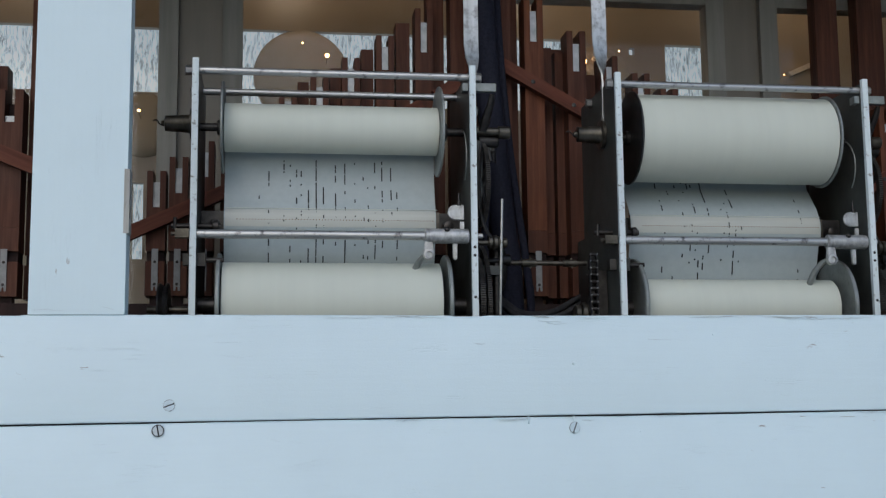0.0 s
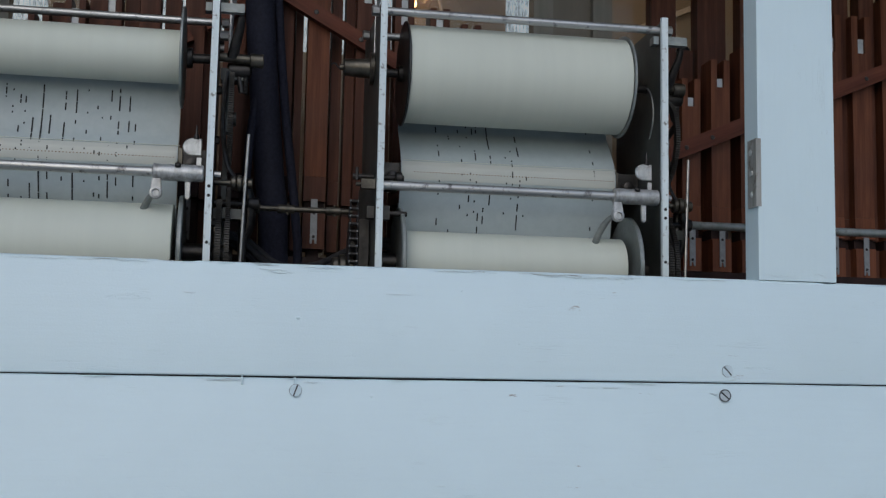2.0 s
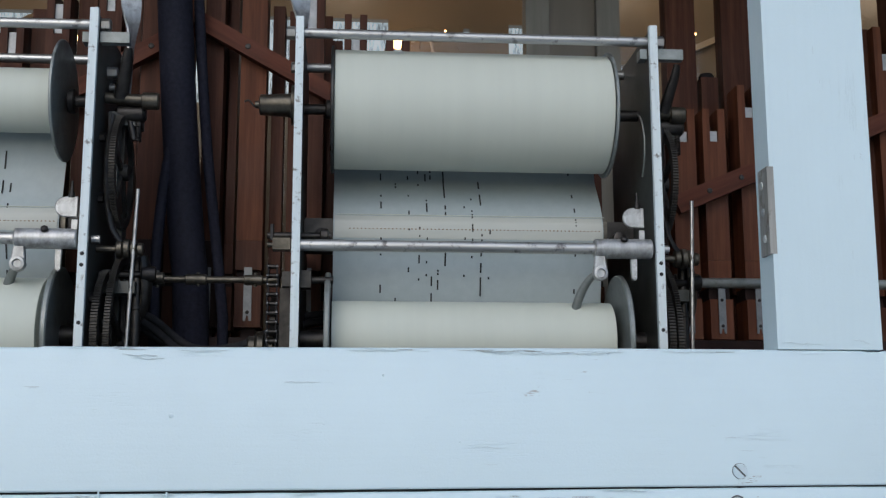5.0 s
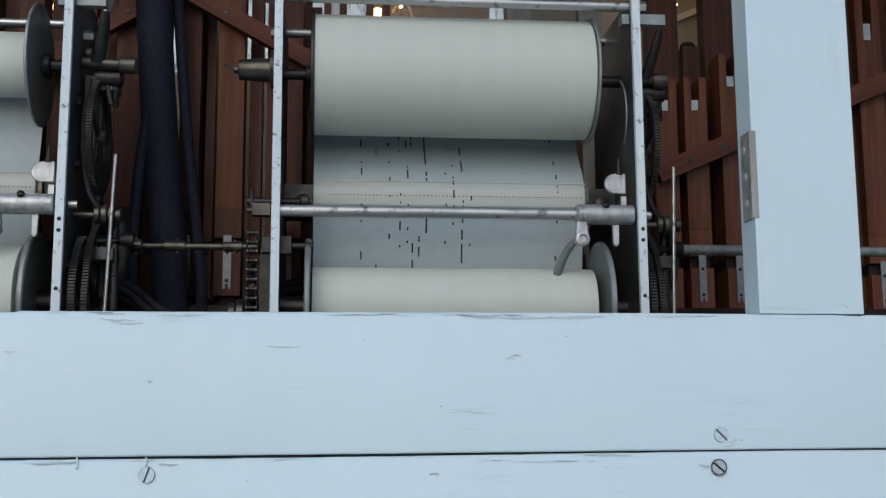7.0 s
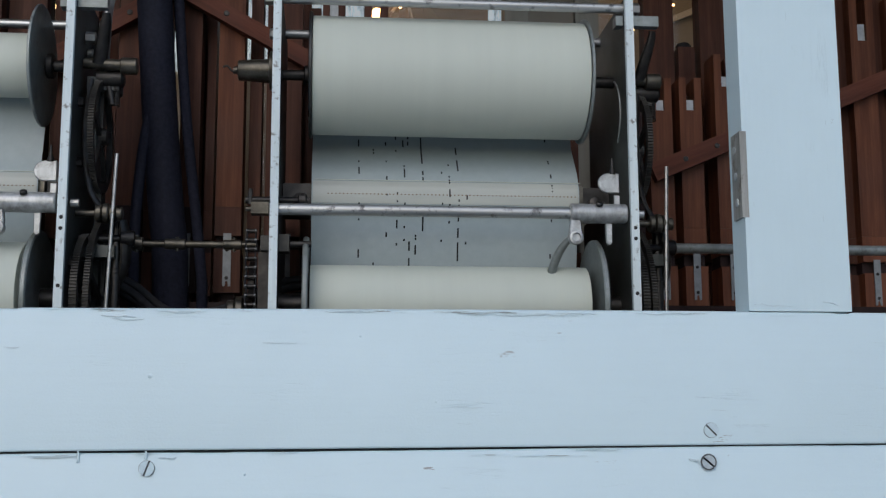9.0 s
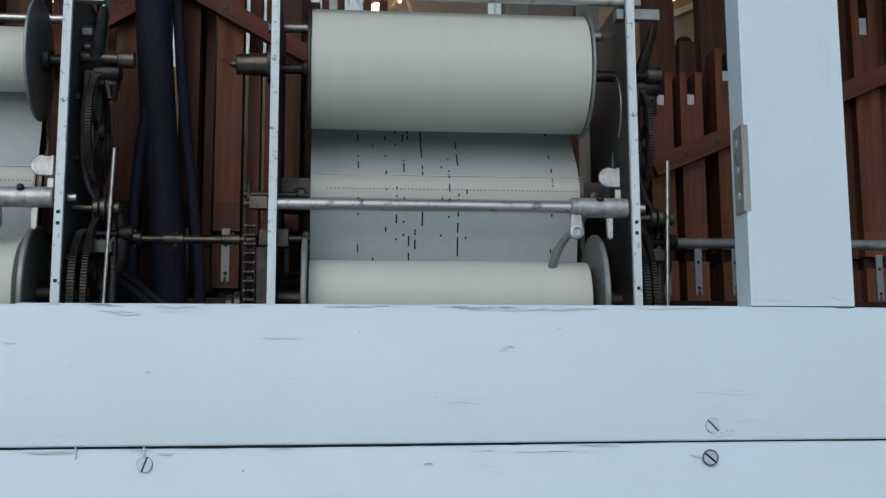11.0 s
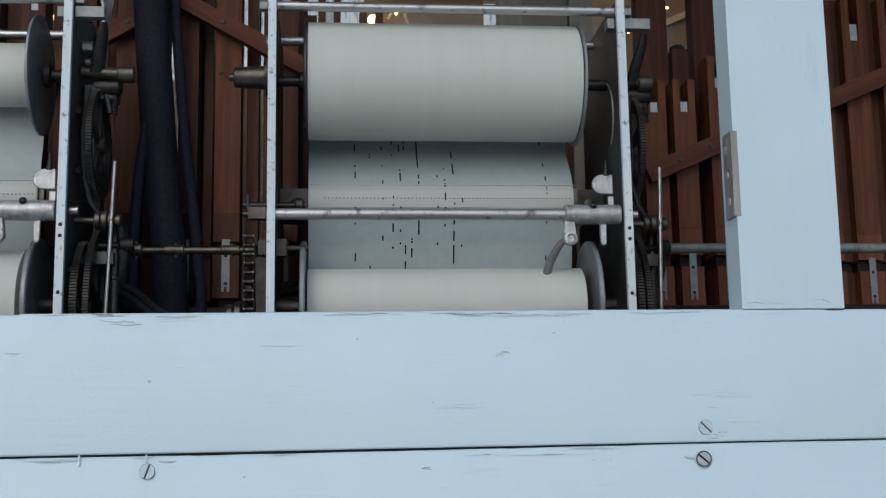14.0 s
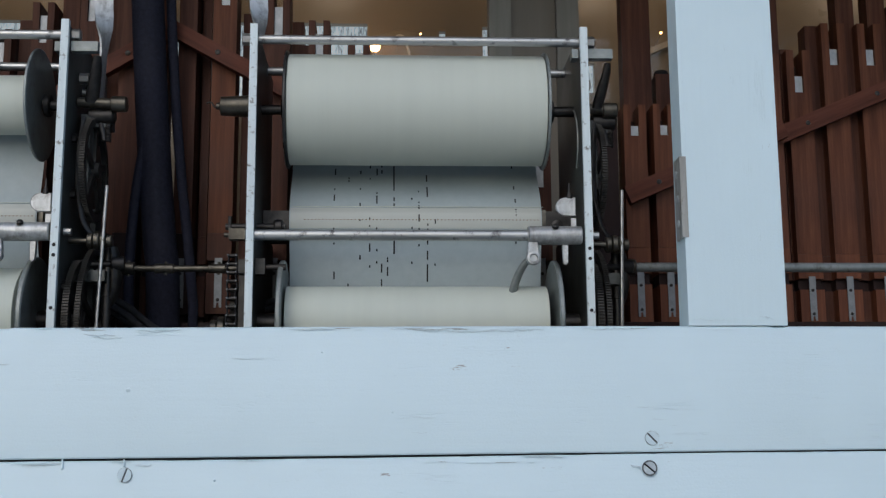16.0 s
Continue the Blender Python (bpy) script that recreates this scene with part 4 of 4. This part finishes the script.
        for a, b in zip(rows, rows[1:]):
            for k in range(4):
                bm.faces.new((a[k], a[(k + 1) % 4], b[(k + 1) % 4], b[k]))
        bm.faces.new(rows[0])
        bm.faces.new(rows[-1][::-1])
        return bm

    sheet = part("paper_sheet", strip(9, 0, 0.0, PW), SHADED_SHEET, P, "perforated music paper running over the tracker bar")
    part("lit_band", strip(1.5887, 1.5670, 0.0006, PW - 0.001), LIT_PAPER, sheet, "band of paper on the bar, its light put into the colour")
    # pale strip painted as the highlight along the bend
    part("crease", boxed(-PW + 0.0005, PW - 0.0005, 1.2497, 1.2506, 1.5880, 1.5886), PAPER, sheet, "painted highlight where the paper bends over the bar")
    perforations([(y + 0.0001, z) for y, z in prof], seed, tracks, tone, sheet)
    bm = bmesh.new()
    n = 66
    for k in range(n):
        x = -PW + 0.012 + (2 * PW - 0.018) * k / (n - 1)
        yy = sheet_at(prof, 1.5752)
        box(bm, x - 0.0006, x + 0.0006, yy - 0.0010, yy - 0.0004, 1.5748, 1.5757)
    part("tracker_holes", bm, PRICK, sheet, "row of small brown tracker holes")["kind"] = "stuff"
    # drive side: gears, lever, spring
    bm = bmesh.new()
    toothed_wheel(bm, HALF + 0.0150, YC + 0.004, 1.6165, 0.0480, 0.0046, 120, 0.007)
    part("gear", bm, GEAR, P, "oily toothed wheel")
    bm = bmesh.new()
    toothed_wheel(bm, HALF + 0.0160, YC + 0.034, 1.476, 0.0740, 0.0046, 180, 0.009)
    part("gear", bm, GEAR, P, "oily toothed wheel")
    bm = bmesh.new()
    toothed_wheel(bm, HALF + 0.0070, YC + 0.010, 1.478, 0.0560, 0.0055, 130, 0.010)
    part("gear", bm, GEAR, P, "oily toothed wheel")
    bm = bmesh.new()
    rod(bm, (HALF + 0.030, 1.212, 1.42), (HALF + 0.0355, 1.212, 1.596), 0.0015, 10)
    part("lever_rod", bm, ROD, P)
    bm = bmesh.new()
    rod(bm, (HALF + 0.004, 1.218, 1.547), (HALF + 0.020, 1.218, 1.547), 0.003, 12)
    for k, rr in ((0.020, 0.0075), (0.0255, 0.0085), (0.031, 0.0075), (0.036, 0.0055)):
        rod(bm, (HALF + k, 1.218, 1.547), (HALF + k + 0.005, 1.218, 1.547), rr, 18, 0.0008)
    part("collar", bm, BRONZE, P)
    bm = bmesh.new()
    box(bm, HALF + 0.008, HALF + 0.016, 1.225, 1.24, 1.60, 1.665)
    box(bm, HALF + 0.0105, HALF + 0.0155, 1.262, 1.280, 1.40, 1.585)
    box(bm, HALF + 0.006, HALF + 0.032, 1.23, 1.25, 1.655, 1.667)
    box(bm, HALF + 0.004, HALF + 0.034, 1.225, 1.245, 1.512, 1.522)
    soften(bm, 0.0015)
    part("gear_frame", bm, PLATE, P)
    bm = bmesh.new()
    pts = []
    for q in range(0, 121):
        ang = q * 0.9
        pts.append((HALF + 0.0300 + 0.0026 * math.cos(ang), 1.232 + 0.0026 * math.sin(ang), 1.668 - q * 0.00022))
    sweep(bm, pts, 0.0006, 6)
    part("spring", bm, IRON, P, "small dark coil spring")
    bm = bmesh.new()
    sweep(bm, [(HALF + 0.013, 1.214, 1.660), (HALF + 0.0115, 1.213, 1.640), (HALF + 0.010, 1.212, 1.615), (HALF + 0.0115, 1.214, 1.59), (HALF + 0.016, 1.214, 1.565), (HALF + 0.024, 1.216, 1.552)], [0.002, 0.003, 0.0026, 0.003, 0.0026, 0.003], 10, 0.6)
    part("lever", bm, IRON, P)
    bm = bmesh.new()
    rod(bm, (HALF + 0.004, 1.232, 1.528), (HALF + 0.046, 1.240, 1.530), 0.0034, 12)
    rod(bm, (HALF + 0.036, 1.238, 1.530), (HALF + 0.048, 1.240, 1.530), 0.0070, 16, 0.001)
    part("cross_spindle", bm, IRON, P)
    bm = bmesh.new()
    sweep(bm, [(HALF + 0.038, 1.236, 1.545), (HALF + 0.041, 1.238, 1.528), (HALF + 0.040, 1.240, 1.505), (HALF + 0.034, 1.242, 1.49)], [0.004, 0.006, 0.005, 0.003], 10, 0.5)
    part("dog", bm, IRON, P)
    bm = bmesh.new()
    rod(bm, (HALF + 0.0330, 1.240, 1.30), (HALF + 0.0330, 1.240, 1.546), 0.0042, 16, 0.0006)
    rod(bm, (HALF + 0.0330, 1.240, 1.500), (HALF + 0.0330, 1.240, 1.504), 0.0050, 16, 0.0006)
    part("upright_shaft", bm, IRON, P)
    for by, bz in ((1.26, 1.70), (1.30, 1.66), (1.215, 1.64), (1.22, 1.59), (1.206, 1.505)):
        bm = bmesh.new()
        lathe(bm, (HALF + 0.003, by, bz), (1, 0, 0), [(0, 0.0042), (0.004, 0.0042), (0.0048, 0.003)], 6)
        part("bolt", bm, IRON, P)
    bm = bmesh.new()
    sweep(bm, [(HALF - 0.0036, 1.245 + 0.034 * math.cos(q), 1.645 + 0.034 * math.sin(q)) for q in (1.3, 1.7, 2.1, 2.5, 2.9, 3.3, 3.7, 4.0)], 0.0008, 8)
    part("wire_guide", bm, FLANGE, P, "thin bright bent wire on the plate")
    bm = bmesh.new()
    rod(bm, (HALF + 0.004, 1.1985, 1.5515), (HALF + 0.0105, 1.1985, 1.5515), 0.0035, 10)
    part("bolt", bm, ROD, P)
    bm = bmesh.new()
    rod(bm, (HALF + 0.004, 1.2285, 1.700), (HALF + 0.012, 1.2285, 1.700), 0.0052, 6)
    part("bolt", bm, ROD, P)
    bm = bmesh.new()
    rod(bm, (HALF + 0.004, 1.240, 1.690), (HALF + 0.008, 1.240, 1.690), 0.004, 12)
    part("bolt", bm, ROD, P)
    tagged(P, label, "roll player", "roll players of the organ")
    return P


TR_A = [(-0.081, 22, 0), (-0.0705, 70, 1), (-0.054, 70, 0), (-0.047, 50, 0), (-0.040, 70, 0), (-0.035, 55, 0), (-0.0185, 1110, 1), (-0.0105, 130, 1), (0.003, 140, 1), (0.0135, 130, 1), (0.034, 40, 0), (0.039, 32, 0), (0.047, 130, 1), (0.055, 110, 1), (0.0245, 30, 0), (0.085, 10, 0), (-0.027, 90, 1), (0.065, 60, 1), (0.0715, 45, 1)]
TR_B = [(-0.078, 22, 0), (-0.065, 22, 0), (-0.054, 24, 0), (-0.045, 26, 0), (-0.0385, 40, 0), (-0.034, 30, 1), (-0.0285, 34, 0), (-0.0225, 34, 1), (-0.006, 28, 0), (0.0005, 30, 0), (0.0085, 30, 1), (0.0155, 18, 0), (0.0905, 34, 0), (0.097, 8, 0), (-0.096, 5, 0)]
roll_player(-0.0040, 0.0, 0.003, 1.022, 0.0272, 0.0470, 5, TR_A, 1, False, "iron roll player, thin upper paper roll, full lower roll")
roll_player(0.4610, 0.0, 0.0005, 1.003, 0.0510, 0.0330, 11, TR_B, 0, True, "iron roll player, full upper paper roll, thin lower roll")

# ---- shafts, chain, hoses, straps, cables ----
shaft = holder("drive_shaft", (0.236, 1.272, 1.5340))
bm = bmesh.new()
rod(bm, (-0.052, 0, 0), (0.058, 0, 0), 0.0030, 16)
part("rod", bm, BRONZE, shaft)
for cx, cl, cr in ((-0.020, 0.018, 0.0046), (0.030, 0.016, 0.0044), (-0.052, 0.014, 0.0060)):
    bm = bmesh.new()
    rod(bm, (cx, 0, 0), (cx + cl, 0, 0), cr, 18, 0.0006)
    lathe(bm, (cx + cl * 0.6, -0.001, cr * 0.9), (0, 0, 1), [(0, 0.0016), (0.002, 0.0014)], 8)
    lathe(bm, (cx + cl * 0.6, -0.001, -cr * 0.9), (0, 0, -1), [(0, 0.0016), (0.002, 0.0014)], 8)
    part("coupling", bm, BRONZE, shaft)
tagged(shaft, "oily bronze drive shaft coupling the two roll players", "shaft")

shaft2 = holder("drive_shaft", (0.655, 1.272, 1.5355))
bm = bmesh.new()
rod(bm, (-0.006, 0, 0), (0.95, 0, 0), 0.0046, 18)
part("rod", bm, FLANGE, shaft2)
bm = bmesh.new()
rod(bm, (-0.012, 0, 0), (0.012, 0, 0), 0.0078, 18, 0.001)
part("coupling", bm, BRONZE, shaft2)
tagged(shaft2, "long dull grey steel shaft running in front of the pipes", "shaft")

chain = holder("drive_chain", (0.2925, 1.242, 1.50))
for k in range(17):
    z = 0.040 - k * 0.0078
    bm = bmesh.new()
    rod(bm, (-0.0040, -0.006, z), (0.0040, -0.006, z), 0.0020, 10)
    part("roller", bm, IRON, chain)
    for sgn in (-1, 1):
        bm = bmesh.new()
        lathe(bm, (sgn * 0.0038, -0.0080, z), (0, -1, 0), [(0, 0.0011), (0.0022, 0.0010), (0.0027, 0.0005)], 8)
        part("pin", bm, CLIP_GREY, chain, "small grey pin end")
    for sgn in (-1, 1):
        bm = bmesh.new()
        off = 0.0040 if k % 2 else 0.0030
        box(bm, *sorted((sgn * off, sgn * (off + 0.001))), -0.0095, -0.0025, z - 0.0095, z + 0.0016)
        soften(bm, 0.0008)
        part("link", bm, CABLE, chain)
bm = bmesh.new()
lathe(bm, (-0.0022, 0.022, -0.004), (1, 0, 0), [(0, 0.008), (0.0, 0.024), (0.0044, 0.024), (0.0044, 0.008)], 40)
part("sprocket", bm, IRON, chain)
tagged(chain, "black oily roller chain on a sprocket beside the plate", "chain")

box_thing = holder("bearing_block", (0.2985, 1.236, 1.40))
part("block", boxed(0, 0.010, 0, 0.09, 0, 0.122, bevel=0.003), IRON, box_thing)
bm = bmesh.new()
for kx, kr in ((-0.026, 0.010), (-0.019, 0.013), (-0.011, 0.010)):
    rod(bm, (kx, 0.012, 0.073), (kx + 0.0065, 0.012, 0.073), kr, 20, 0.001)
part("grooved_wheel", bm, BRONZE, box_thing)
tagged(box_thing, "dark bearing block with a grooved wheel", "bearing")


def hose(name, pts, r, material, label, category, flat=1.0):
    bm = bmesh.new()
    sweep(bm, pts, r, 20, flat)
    return tagged(mesh_object(name, bm, material, 60), label, category)


hose("air_hose", [(0.172, 1.337, 2.15), (0.178, 1.337, 2.0), (0.187, 1.336, 1.83), (0.198, 1.335, 1.68), (0.2075, 1.333, 1.58), (0.2130, 1.332, 1.53), (0.216, 1.331, 1.40), (0.216, 1.331, 1.10)], 0.0163, HOSE, "thick navy cloth-covered air hose hanging beside the player", "hose")
hose("air_hose", [(0.2050, 1.350, 2.15), (0.2060, 1.350, 1.95), (0.2085, 1.350, 1.83), (0.2205, 1.349, 1.68), (0.2385, 1.345, 1.533), (0.242, 1.342, 1.46), (0.243, 1.342, 1.10)], 0.0050, HOSE, "thin dark air hose beside the thick one", "hose")
hose("air_hose", [(0.197, 1.328, 1.69), (0.189, 1.326, 1.65), (0.1840, 1.324, 1.60), (0.1820, 1.322, 1.54), (0.185, 1.321, 1.46), (0.19, 1.321, 1.40), (0.19, 1.321, 1.10)], 0.0050, HOSE, "dark air hose looping down beside the thick one", "hose")
for k, (dz, dy) in enumerate(((0.0, 0.0), (0.008, 0.012), (-0.006, 0.02), (0.004, 0.03))):
    hose("cable", [(0.160, 1.285 + dy, 1.507 + dz * 0.4), (0.185, 1.285 + dy, 1.495 + dz), (0.22, 1.285 + dy, 1.470 + dz), (0.26, 1.29 + dy, 1.472 + dz), (0.30, 1.30 + dy, 1.492 + dz), (0.34, 1.31 + dy, 1.503 + dz), (0.43, 1.33 + dy, 1.49 + dz)], 0.0035, CABLE, "black cable sagging low between the players", "cable")


def hanger(x, y, z_low, turn):
    """Flat strap that hangs from above and is twisted at its lower end."""
    bm = bmesh.new()
    rows = []
    for z, w, a, dx in ((2.15, 0.0085, 0, -0.004), (1.95, 0.0085, 0, -0.001), (1.84, 0.0086, 0, 0), (1.795, 0.0088, 6, 0.0), (1.778, 0.0088, 20, 0.001), (1.766, 0.0082, 45, 0.002), (1.755, 0.0075, 70, 0.0025), (1.742, 0.007, 82, 0.002), (z_low, 0.007, 86, 0.001)):
        c, s = math.cos(radians(a * turn)), math.sin(radians(a * turn))
        rows.append([bm.verts.new((x + dx + u * c - v * s, y + u * s + v * c, z)) for u, v in ((-w, -0.001), (w, -0.001), (w, 0.001), (-w, 0.001))])
    for a, b in zip(rows, rows[1:]):
        for k in range(4):
            bm.faces.new((a[k], a[(k + 1) % 4], b[(k + 1) % 4], b[k]))
    bm.faces.new(rows[0])
    bm.faces.new(rows[-1][::-1])
    tagged(mesh_object("hanger_strap", bm, SILVER, 30), "flat silver painted strap twisted at its lower end", "strap", "hanger straps")


hanger(0.1595, 1.268, 1.690, 1)
hanger(0.3095, 1.245, 1.690, 1)
hose("cord", [(0.436, 1.735, 1.92), (0.442, 1.735, 1.928), (0.449, 1.735, 1.934), (0.456, 1.735, 1.93), (0.461, 1.735, 1.916), (0.464, 1.735, 1.9)], 0.0020, CORD, "thin cream cord hanging in a loop by the bulbs", "cord")


pulley = holder("belt_pulley", (-0.196, 1.262, 1.478))
bm = bmesh.new()
lathe(bm, (0, 0, 0), (1, 0, 0), [(0, 0.004), (0, 0.029), (0.002, 0.030), (0.006, 0.0265), (0.010, 0.030), (0.012, 0.029), (0.012, 0.004)], 36)
part("wheel", bm, IRON, pulley)
bm = bmesh.new()
rod(bm, (-0.012, 0, 0), (0.046, 0, 0), 0.004, 14)
part("axle", bm, BRONZE, pulley)
tagged(pulley, "small black belt pulley beside the iron side plate", "pulley")
